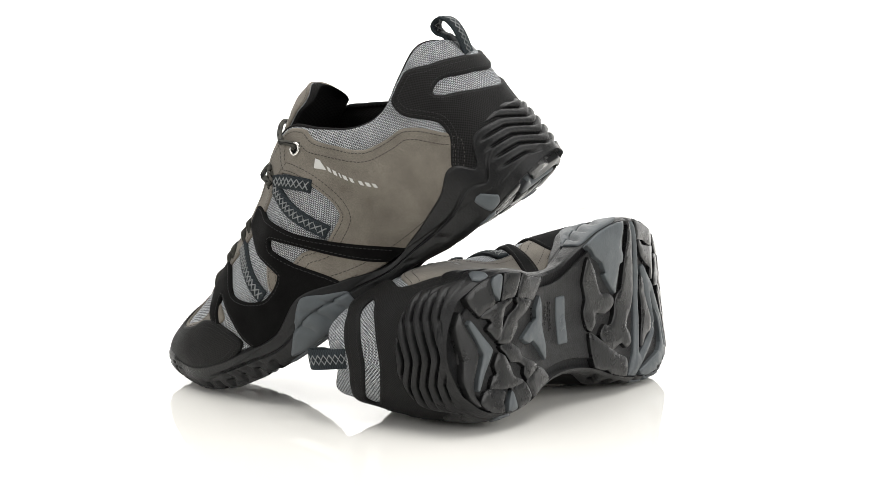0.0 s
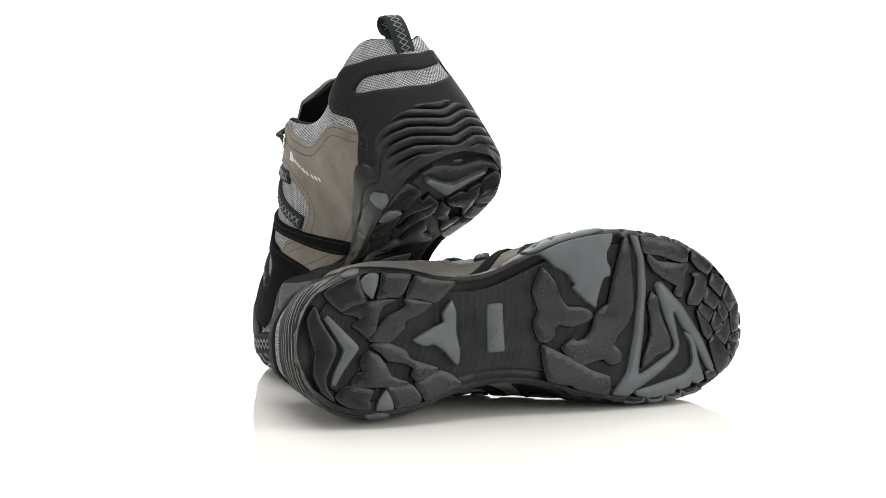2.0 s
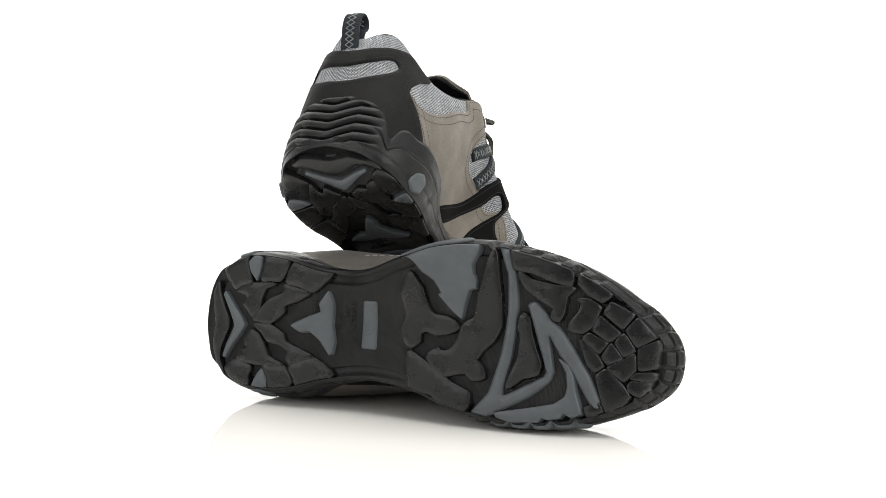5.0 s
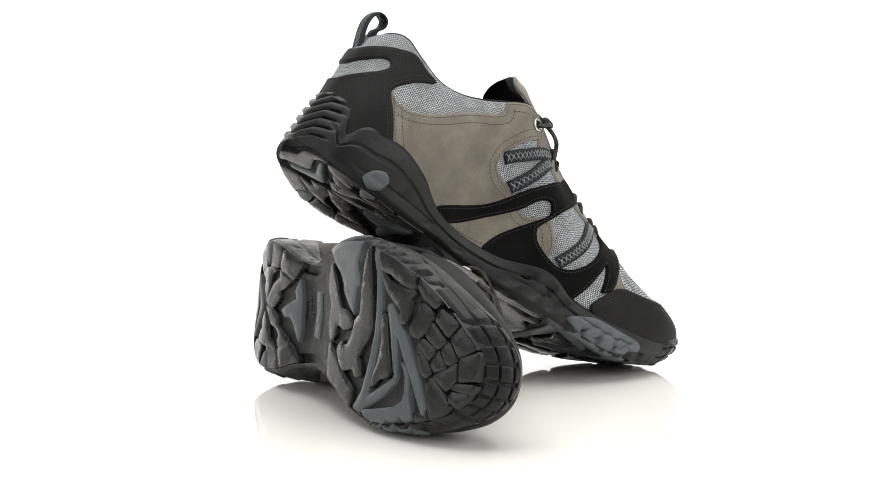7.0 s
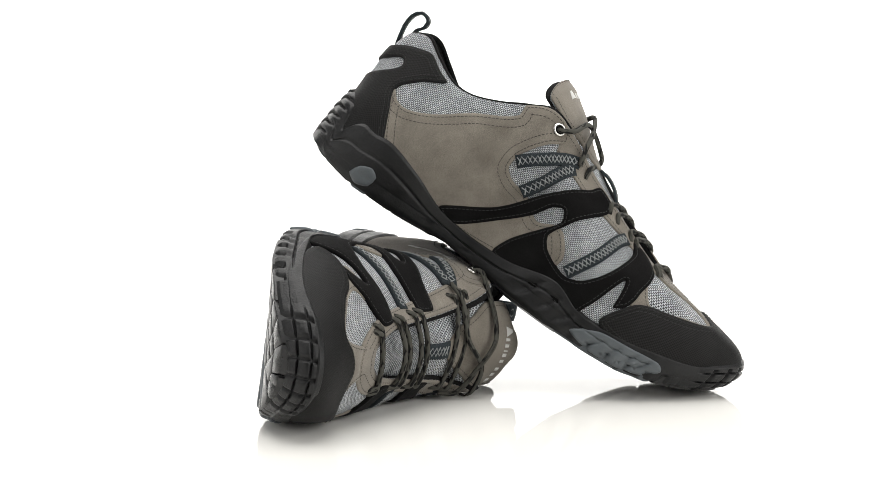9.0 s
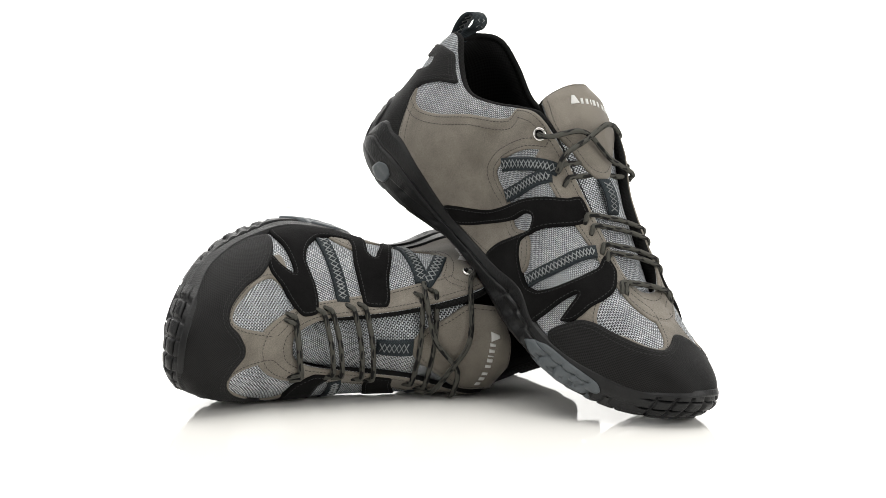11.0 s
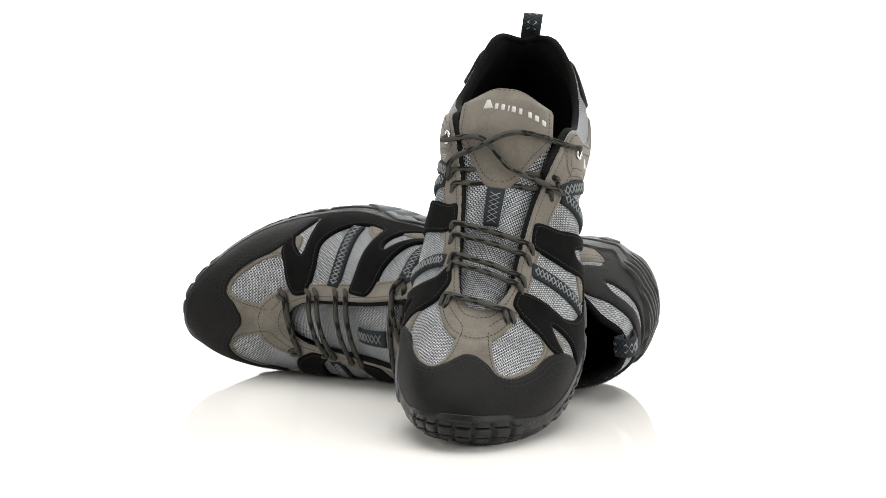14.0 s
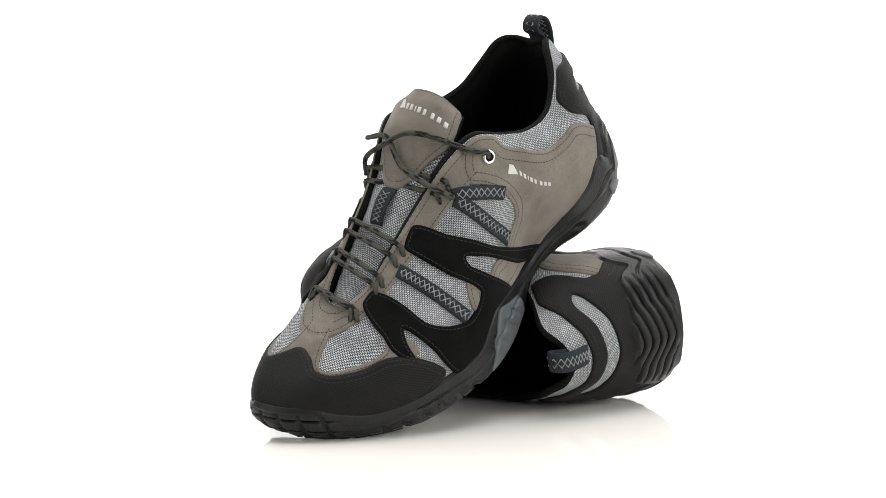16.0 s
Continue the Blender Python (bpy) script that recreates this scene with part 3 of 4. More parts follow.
TOE_BLOCKS = [
    [(256, 27), (259, 25), (258, 20), (254, 14), (253, 9), (261, 8), (266, 13), (268, 20), (269, 23), (263, 27)],
    [(257, 41), (265, 41), (273, 37), (274, 31), (270, 26), (262, 30), (256, 36)],
    [(274, 26), (286, 20), (281, 12), (271, 20)],
    [(288, 18), (297, 8), (289, 2), (283, 11)],
    [(269, 18), (280, 9), (275, 4), (266, 10)],
    [(282, 9), (288, 0), (283, -4), (278, 4)],
    [(264, 8), (274, 3), (270, -3), (261, 5)],
    [(276, 3), (282, -5), (275, -9), (272, -5)],
    [(260, 4), (269, -4), (273, -10), (269, -14), (265, -10)],
    [(283, -6), (288, -2), (289, -11), (284, -18), (275, -11)],
    [(290, 1), (299, 6), (298, -9), (291, -11)],
    [(270, -16), (274, -12), (283, -20), (287, -26), (283, -34), (277, -37), (274, -30)],
    [(290, -13), (299, -12), (297, -17), (287, -16)],
    [(287, -18), (297, -18), (292, -26), (286, -23)],
    [(276, 34), (287, 29), (295, 22), (298, 10), (289, 19), (287, 25)]]


LUG_GROW = {"heel_rim_lug": 0.9, "heel_lug": 0.8, "forefoot_lug": 1.3, "toe_lug": 0.7}


# ---- the setting ----
floor = new("floor", mesh_of("floor", [(x, y, z) for z in (0, -13.8) for x, y in ((-1300, -620), (1300, -620), (1300, 1500), (-1300, 1500))],
                             [(0, 1, 2, 3), (7, 6, 5, 4), (0, 4, 5, 1), (1, 5, 6, 2), (2, 6, 7, 3), (3, 7, 4, 0)], M_FLOOR, smooth=False, worn=False))
tagged(floor, "glossy white shooting table under the shoes", "floor", kind="structure")


def build_ground():
    n = Nodes("studio_concrete", (0.12, 0.12, 0.12), 0.8)
    n.colour(n.ramp(n.noise(n.coords(), 4, 6), [(0.3, (0.09, 0.09, 0.088)), (0.7, (0.14, 0.138, 0.134))]))
    ob = new("ground", mesh_of("ground", [(-6000, -6000, -14), (6000, -6000, -14), (6000, 6000, -14), (-6000, 6000, -14)], [(0, 1, 2, 3)], n.m, worn=False))
    tagged(ob, "dark grey concrete studio ground round the white table", "ground", kind="structure")


build_ground()


def build_backdrop():
    """A white paper sweep that rises behind the table, made to glow as if strongly lit."""
    prof = [(1100, 2)] + [(1100 + 500 * math.sin(a), 502 - 500 * math.cos(a)) for a in np.linspace(0.1, math.pi / 2, 14)] + [(1600, 2600)]
    xs = (-1500, 1500)
    v = [(x, y, z) for y, z in prof for x in xs]
    f = [(2 * i, 2 * i + 1, 2 * i + 3, 2 * i + 2) for i in range(len(prof) - 1)]
    n = Nodes("glowing_backdrop_paper", (0.9, 0.9, 0.89), 0.8)
    # emission stands in for the strong studio light on the paper
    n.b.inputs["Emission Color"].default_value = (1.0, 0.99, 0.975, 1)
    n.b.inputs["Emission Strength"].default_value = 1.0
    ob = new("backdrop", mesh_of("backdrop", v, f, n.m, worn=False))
    tagged(ob, "white paper sweep behind the shoes, self-glowing to look brightly lit", "backdrop", kind="structure")


build_backdrop()


# ---- one shoe ----
def tread_block(name, outline, height, material, parent, flip, label="", drop=0.0, grow=0.0, dome=0.5, bevel=0.6):
    lp = smooth_loop(np.array(outline, float), 2.2, (1, 1), tension=0.05 if len(outline) < 6 else 0.17)
    d = np.roll(lp, -1, 0) - np.roll(lp, 1, 0)
    turn = np.sign(np.sum(lp[:, 0] * np.roll(lp[:, 1], -1) - np.roll(lp[:, 0], -1) * lp[:, 1]))
    lp = lp + turn * grow * np.stack([d[:, 1], -d[:, 0]], 1) / (np.linalg.norm(d, axis=1)[:, None] + 1e-9)
    # nothing stands out past the sole's edge
    kr = np.arange(900) * NK / 900
    edge = ring(OUTLINE, kr) - 2.6 * outline_normal(kr)
    far = ~inside(edge[::3], lp)
    if far.any():
        lp[far] = edge[np.argmin(((lp[far][:, None] - edge) ** 2).sum(2), 1)]
        keep = np.linalg.norm(lp - np.roll(lp, 1, 0), axis=1) > 0.25
        lp = lp[keep]
    v, f, dist = fill([lp], 4.0, bevel)
    z = tread_z(v[:, 0], v[:, 1]) + drop
    top = np.stack([v[:, 0], v[:, 1], z + dome * np.exp(-(dist / bevel / 0.75) ** 2)], 1)
    low = np.stack([v[:, 0], v[:, 1], z + height], 1)
    # the flanks spread a little towards the plate
    d = np.roll(lp, -1, 0) - np.roll(lp, 1, 0)
    near = np.argmin(((v[:, None] - lp) ** 2).sum(2), 1)
    low[:, :2] += turn * 0.7 * (np.stack([d[:, 1], -d[:, 0]], 1) / (np.linalg.norm(d, axis=1)[:, None] + 1e-9))[near]
    verts, faces = skirted(top, low, [tuple(reversed(t)) for t in f])
    me = mesh_of(name, verts, faces, material, flip)
    me.polygons.foreach_set("use_smooth", [i < len(f) for i in range(len(faces))])
    return part(name, me, parent, label)


def raised_word(body, x, y, size, parent, flip):
    """A word moulded on the sole, read from below with the toe to the right."""
    data = bpy.data.curves.new(body.lower(), "FONT")
    data.body, data.size, data.extrude = body, size, 0.35
    ob = bpy.data.objects.new("text", data)
    flat = bpy.data.meshes.new_from_object(ob)
    co = np.array([tuple(v.co) for v in flat.vertices])
    faces = [tuple(p.vertices) for p in flat.polygons]
    bpy.data.objects.remove(ob)
    # the writing runs across the sole; on the other foot it is set to stay readable
    px, py = x + (co[:, 1] if flip else -co[:, 1] + size * 0.7), y - co[:, 0]
    z = tread_z(px, py) + 2.0 - co[:, 2] * 0.6
    part("word", mesh_of("word", np.stack([px, py, z], 1), faces, M_RUBBER, flip, smooth=False), parent, "raised moulded writing")


def build_sole(root, flip):
    n_k = 520
    ks = np.interp(np.arange(n_k) / n_k, [0, 0.37, 0.65, 1], [0, 12.2, 17.4, NK])
    levels = np.linspace(0, 1, 84)
    rows = [wall_point(ks, a) for a in levels]
    o, n = ring(OUTLINE, ks), outline_normal(ks)
    top = rows[-1]
    rows.append(np.concatenate([o - 8 * n, top[:, 2:] - 3], 1))
    under = []
    for s in (0.97, 0.8, 0.6, 0.4, 0.2, 0.0):
        c = np.stack([np.clip(o[:, 0], 45, 255), np.zeros(n_k)], 1)
        p = c + (rows[0][:, :2] - c) * s
        under.append(np.concatenate([p, (tread_z(p[:, 0], p[:, 1]) + 5.2 - 1.0 * s)[:, None]], 1))
    verts = np.concatenate(under[::-1] + rows)
    sole = part("sole", mesh_of("sole", verts, [tuple(f) for f in grid_faces(n_k, len(rows) + 6)], M_SIDE, flip), root, "black moulded rubber sole with deep lugs")
    # a finely ribbed plate between the lugs
    lp = ring(OUTLINE, np.arange(120) * NK / 120) - 9.0 * outline_normal(np.arange(120) * NK / 120)
    v, f, dist = fill([lp], 7.0, 1.0)
    waist = np.clip(1 - np.abs(v[:, 0] - 124) / 34, 0, 1)
    topv = np.stack([v[:, 0], v[:, 1], tread_z(v[:, 0], v[:, 1]) + 3.0 - 0.8 * np.minimum(waist * 3, 1)], 1)
    verts, faces = skirted(topv, topv + np.array([0, 0, 3.0]), [tuple(reversed(t)) for t in f])
    part("ribbed_plate", mesh_of("ribbed_plate", verts, faces, M_RIBBED, flip), sole, "finely ribbed black rubber")
    for name, outline in GREY_BLOCKS.items():
        low = name == "badge"
        tread_block(name, outline, 5.5, M_GREY_RUBBER, sole, flip, "slate grey rubber", 1.2 if low else -0.5, dome=2.0 if name == "flex_bar" else 0.8, bevel=2.2 if name == "flex_bar" else 0.9)
    for blocks, name in ((HEEL_RIM, "heel_rim_lug"), (HEEL_BLOCKS, "heel_lug"), (FOREFOOT_BLOCKS, "forefoot_lug"), (TOE_BLOCKS, "toe_lug")):
        for outline in blocks:
            tread_block(name, outline, 6.2, M_RUBBER, sole, flip, grow=LUG_GROW[name])
    # raised words and a plain emblem on the waist
    for body, x, y, size in (("OUTDOOR", 108.5, 17, 3.6), ("DESIGN", 104, 15, 3.6), ("DISPERSION", 99.5, 10, 2.6), ("SHOCK", 84, 16, 2.8), ("FLEX", 211.5, 22, 3.0)):
        raised_word(body, x, y, size, sole, flip)
    tri = [(119.5, 3.5), (125.5, 7.0), (125.5, -1.5), (119.5, -4.5), (119.5, -1.5), (122, -0.5), (122, 2.5), (119.5, 1.5)]
    tread_block("emblem", tri, 1.2, M_GREY_RUBBER, sole, flip, "", 0.75)
    # edge lugs round the forefoot and the toe
    for k in np.arange(16.9, 17.8, 0.55):
        q = ring(OUTLINE, [k - 0.22, k + 0.22])
        nn = outline_normal([k - 0.22, k + 0.22])
        pts = [q[0] - 3.0 * nn[0], q[1] - 3.0 * nn[1], q[1] - 9.0 * nn[1], q[0] - 9.0 * nn[0]]
        tread_block("edge_lug", [tuple(p) for p in pts], 6.5, M_RUBBER, sole, flip)
    wm = np.array([22.0, 26.0])
    for name, lp, lab in (("outer_side_insert", [(8.95, 0.12), (8.45, 0.6), (7.95, 0.88), (7.5, 0.75), (7.05, 0.62), (7.1, 0.1), (7.85, 0.02), (8.6, 0.02)], "slate grey rubber"),
                          ("inner_side_insert", [(19.95, 0.31), (19.4, 0.8), (18.8, 0.8), (17.95, 0.66), (17.75, 0.42), (18.1, 0.12), (18.7, 0.05), (19.4, 0.08)], "slate grey rubber"),
                          ("outer_heel_insert", [(3.12, 0.3), (2.9, 0.34), (2.62, 0.14), (2.7, 0.02), (3.0, 0.02)], "slate grey rubber"),
                          ("inner_heel_insert", [(26.3, 0.14), (26.17, 0.34), (25.88, 0.42), (25.66, 0.33), (25.7, 0.13), (26.0, 0.05)], "slate grey rubber")):
        panel(name, [smooth_loop(lp, 2.0, wm, tension=0.35)], wall_point, 1.0, M_GREY_RUBBER, sole, flip, lab, 1.1, 0.2, wm, 0.8)
    return sole


def build_upper(root, flip):
    nk, nh = 300, 34
    ks = np.arange(nk + 1) * NK / nk
    hs = np.linspace(0.02, 1, nh)
    verts = np.concatenate([upper_point(ks, h) for h in hs])
    mid = upper_point(ks, 0.55)
    u = np.concatenate([[0], np.cumsum(np.linalg.norm(np.diff(mid, axis=0), axis=1))])
    length = np.linalg.norm(np.diff(np.stack([upper_point(ks, h) for h in hs]), axis=0), axis=2).cumsum(0)
    length = np.concatenate([np.zeros((1, nk + 1)), length])
    # the weave runs along the foot on the sides and across it over the toes
    grid = verts.reshape(nh, nk + 1, 3)
    i_out, i_in, i_a, i_b = int(3 * nk / NK), int(27 * nk / NK), int(10.7 * nk / NK), int(18.6 * nk / NK)
    uu, vv = grid[..., 0].copy(), length.copy()
    uu[:, :i_out] = grid[:, i_out:i_out + 1, 0] - (u[i_out] - u[:i_out])
    uu[:, i_in:] = grid[:, i_in:i_in + 1, 0] - (u[i_in:] - u[i_in]) 
    uu[:, i_a:i_b], vv[:, i_a:i_b] = grid[:, i_a:i_b, 1], grid[:, i_a:i_b, 0]
    uv = np.stack([uu.ravel(), vv.ravel()], 1) * 0.001
    part("upper", mesh_of("upper", verts, grid_faces(nk + 1, nh, False), M_MESH, flip, uv=uv), root, "grey and white open mesh fabric")
    # lining, with the padded collar rolled over the edge
    rows = []
    for h, d in ((1.0, 0.0), (1.0, 3.0), (0.93, 6.5), (0.82, 7.0), (0.65, 6.0), (0.45, 5.0), (0.25, 5.0)):
        p = upper_point(ks[:-1], h)
        n = surface_frame(upper_point, ks[:-1], np.full(nk, h))[2]
        q = p - n * d
        if h == 1.0 and d > 0:
            q[:, 2] += 1.0
        rows.append(q)
    o = rows[-1]
    for s in (0.5, 0.02):
        c = np.stack([np.clip(o[:, 0], 40, 240), 0 * o[:, 0]], 1)
        rows.append(np.concatenate([c + (o[:, :2] - c) * s, np.full((nk, 1), 20.0)], 1))
    v = np.concatenate(rows)
    uv = np.stack([np.tile(u[:-1], len(rows)), np.repeat(np.arange(len(rows)) * 12.0, nk)], 1) * 0.001
    part("lining", mesh_of("lining", v, grid_faces(nk, len(rows)), M_LINING, flip, uv=uv), root, "black padded textile lining")
    kb = np.linspace(-8.9, 8.4, 140)
    p = ring(OPENING, kb)
    n = surface_frame(upper_point, kb, np.ones(140))[2]
    tv, tf, tuv = tube(p - n * 2.4 + np.array([0, 0, 0.3]), 2.0, 10)
    part("collar_binding", mesh_of("collar_binding", tv, tf, M_LINING, flip, uv=tuv), root, "black textile binding")

    def sewn(name, pts, thick, material, label, thread, seams=(2.2,), holes=(), base=0.0, tension=0.4):
        lp = smooth_loop(pts, 2.0, METRIC, tension=tension)
        hl = [smooth_loop(q, 2.0, METRIC, tension=0.5) for q in holes]
        ob = panel(name, [lp] + hl, upper_point, thick, material, root, flip, label, 4.0, base)
        area = np.sum(lp[:, 0] * np.roll(lp[:, 1], -1) - np.roll(lp[:, 0], -1) * lp[:, 1])
        sgn = -1 if area > 0 else 1
        lines = []
        for d in seams:
            q = inset_loop(lp, upper_point, d * sgn)
            ok = inside(lp * METRIC, q * METRIC) & (q[:, 1] > 0.03) & (q[:, 1] < 0.985)
            run = []
            for i in range(len(q)):
                if ok[i]:
                    run.append(q[i])
                elif len(run) > 4:
                    lines.append(np.array(run))
                    run = []
                else:
                    run = []
            if len(run) > 4:
                lines.append(np.array(run))
        for q in hl:
            a = np.sum(q[:, 0] * np.roll(q[:, 1], -1) - np.roll(q[:, 0], -1) * q[:, 1])
            lines.append(np.concatenate([inset_loop(q, upper_point, 2.0 * (1 if a > 0 else -1))] * 1))
        seam(lines, upper_point, thick + base, thread, ob, flip)
        return ob

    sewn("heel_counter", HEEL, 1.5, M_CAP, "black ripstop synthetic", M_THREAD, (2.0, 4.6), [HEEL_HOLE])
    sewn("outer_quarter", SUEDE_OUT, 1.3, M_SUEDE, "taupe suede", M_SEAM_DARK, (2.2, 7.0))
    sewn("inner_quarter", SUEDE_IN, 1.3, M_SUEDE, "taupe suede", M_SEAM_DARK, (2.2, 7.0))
    # eyestay: a strip round the throat
    kk = np.linspace(7.5, 21.4, 90)
    depth = 0.80 + 0.03 * np.cos((kk - 14.5) * 0.45)
    strip = np.concatenate([np.stack([kk, np.full(90, 0.995)], 1), np.stack([kk, depth], 1)[::-1]])
    ob = panel("eyestay", [strip], upper_point, 1.2, M_SUEDE, root, flip, "taupe suede", 4.0)
    seam([np.stack([kk, np.full(90, 0.955)], 1), np.stack([kk, depth + 0.03], 1)], upper_point, 1.2, M_SEAM_DARK, ob, flip)
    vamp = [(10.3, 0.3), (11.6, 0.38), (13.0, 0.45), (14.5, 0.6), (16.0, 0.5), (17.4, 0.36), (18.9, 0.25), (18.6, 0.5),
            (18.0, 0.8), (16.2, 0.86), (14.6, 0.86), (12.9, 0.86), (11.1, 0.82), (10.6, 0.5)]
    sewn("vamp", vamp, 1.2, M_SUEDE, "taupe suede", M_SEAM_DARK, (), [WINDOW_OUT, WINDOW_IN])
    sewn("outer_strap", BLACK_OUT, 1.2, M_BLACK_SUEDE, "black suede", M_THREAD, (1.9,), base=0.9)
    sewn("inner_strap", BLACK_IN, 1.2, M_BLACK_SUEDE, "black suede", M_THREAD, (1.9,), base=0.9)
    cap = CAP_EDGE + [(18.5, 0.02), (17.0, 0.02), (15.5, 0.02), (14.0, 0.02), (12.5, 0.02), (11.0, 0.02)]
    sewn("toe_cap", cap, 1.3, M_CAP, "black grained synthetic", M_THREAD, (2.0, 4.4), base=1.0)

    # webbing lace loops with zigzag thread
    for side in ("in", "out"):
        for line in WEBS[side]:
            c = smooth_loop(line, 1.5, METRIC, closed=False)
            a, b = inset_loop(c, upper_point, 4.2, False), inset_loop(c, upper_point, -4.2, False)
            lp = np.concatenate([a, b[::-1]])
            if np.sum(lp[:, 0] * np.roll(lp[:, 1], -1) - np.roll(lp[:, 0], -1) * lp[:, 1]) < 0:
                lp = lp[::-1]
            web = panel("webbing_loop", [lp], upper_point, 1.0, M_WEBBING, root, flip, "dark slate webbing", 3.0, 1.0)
            vs, fs = [], []
            for ph in (0, 1):
                n_z = max(6, int(len(c) / 2.6))
                idx = np.linspace(1, len(c) - 2, n_z)
                pts = []
                for j, i in enumerate(idx):
                    i0 = int(i)
                    w = 0.5 + 0.3 * (1 if (j + ph) % 2 else -1)
                    pts.append(a[i0] * w + b[i0] * (1 - w))
                pts = np.array(pts)
                dense = np.concatenate([np.linspace(pts[i], pts[i + 1], 3, endpoint=False) for i in range(len(pts) - 1)])
                p3 = upper_point(dense[:, 0], dense[:, 1])
                nn = surface_frame(upper_point, dense[:, 0], dense[:, 1])[2]
                tv, tf, _ = tube(p3 + nn * 2.1, 0.36, 4)
                fs += [tuple(i + len(vs) for i in t) for t in tf]
                vs += list(tv)
            part("zigzag_thread", mesh_of("zigzag_thread", np.array(vs), fs, M_PALE_THREAD, flip), web, "pale grey thread")
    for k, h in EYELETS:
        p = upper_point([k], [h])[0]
        pk, ph, n = surface_frame(upper_point, np.array([k]), np.array([h]))
        n, t = n[0], pk[0] / np.linalg.norm(pk[0])
        b = np.cross(n, t)
        w = np.linspace(0, 2 * np.pi, 24, endpoint=False)
        tv, tf, _ = tube(p + n * 1.9 + 3.4 * (np.cos(w)[:, None] * t + np.sin(w)[:, None] * b), 0.95, 8, True)
        eye = part("eyelet", mesh_of("eyelet", tv, tf, M_STEEL, flip), root, "shiny nickel eyelet")
        # a flat black disc paints the shade inside the ring; nothing is cut open
        disc = np.concatenate([[p + n * 1.5], p + n * 1.5 + 3.2 * (np.cos(w)[:, None] * t + np.sin(w)[:, None] * b)])
        part("hole", mesh_of("hole", disc, [(0, 1 + i, 1 + (i + 1) % 24) for i in range(24)], M_LINING, flip), eye, "flat black disc for the shade inside the eyelet")
    # printed mark on the outer quarter: an emblem and a row of bars
    cells = [[(6.54, 0.685), (6.42, 0.755), (6.29, 0.745), (6.17, 0.67)]]
    k0 = 6.1
    for i, wide in enumerate((0.11, 0.12, 0.05, 0.13, 0.11, 0.12, 0.13, 0.13)):
        k0 -= 0.07 if i == 5 else 0.0
        h0 = 0.662 - (6.1 - k0) * 0.175
        slope = wide * 0.175
        cells.append([(k0, h0), (k0 + 0.012, h0 + 0.038), (k0 + 0.012 - wide * 0.8, h0 + 0.038 - slope * 0.8), (k0 - wide * 0.8, h0 - slope * 0.8)])
        k0 -= wide + 0.045
    mark = None
    for c in cells:
        lp = smooth_loop(c, 1.5, METRIC, tension=0.02)
        ob = panel("emblem" if mark is None else "bar", [lp], upper_point, 0.25, M_PRINT, root if mark is None else mark, flip, "silver grey printed mark" if mark is None else "", 3.0, 1.25, rim=0.3)
        mark = mark or ob


TONGUE_LINE = [(234, -2, 56), (212, -2, 67), (190, -2, 78), (170, -1, 89), (151, 0, 103), (134, 0.5, 121), (121, 0.5, 132), (114, 0, 135)]
TONGUE_HALF = [9, 13, 17, 20, 23.5, 27, 25.5, 18]


def tongue_point(s, w):
    """The tongue's upper face: s from throat (0) to tip (1), w from -1 to 1 across."""
    s, w = np.broadcast_arrays(np.atleast_1d(np.asarray(s, float)), np.asarray(w, float))
    s = s * (1 - 0.15 * np.abs(w) ** 3.5 * s ** 6)
    x = np.linspace(0, 1, len(TONGUE_LINE))
    tl = np.array(TONGUE_LINE, float)
    c = np.stack([np.interp(s, x, tl[:, i]) for i in range(3)], 1)
    half = np.interp(s, x, TONGUE_HALF)
    c[:, 1] += w * half
    c[:, 2] -= (w ** 2) * (3 + 10 * s + 4 * np.clip(s * 6 - 5, 0, 1))
    c[:, 0] += (w ** 2) * (2 - 12 * np.clip(s * 1.6 - 0.6, 0, 1))
    return c


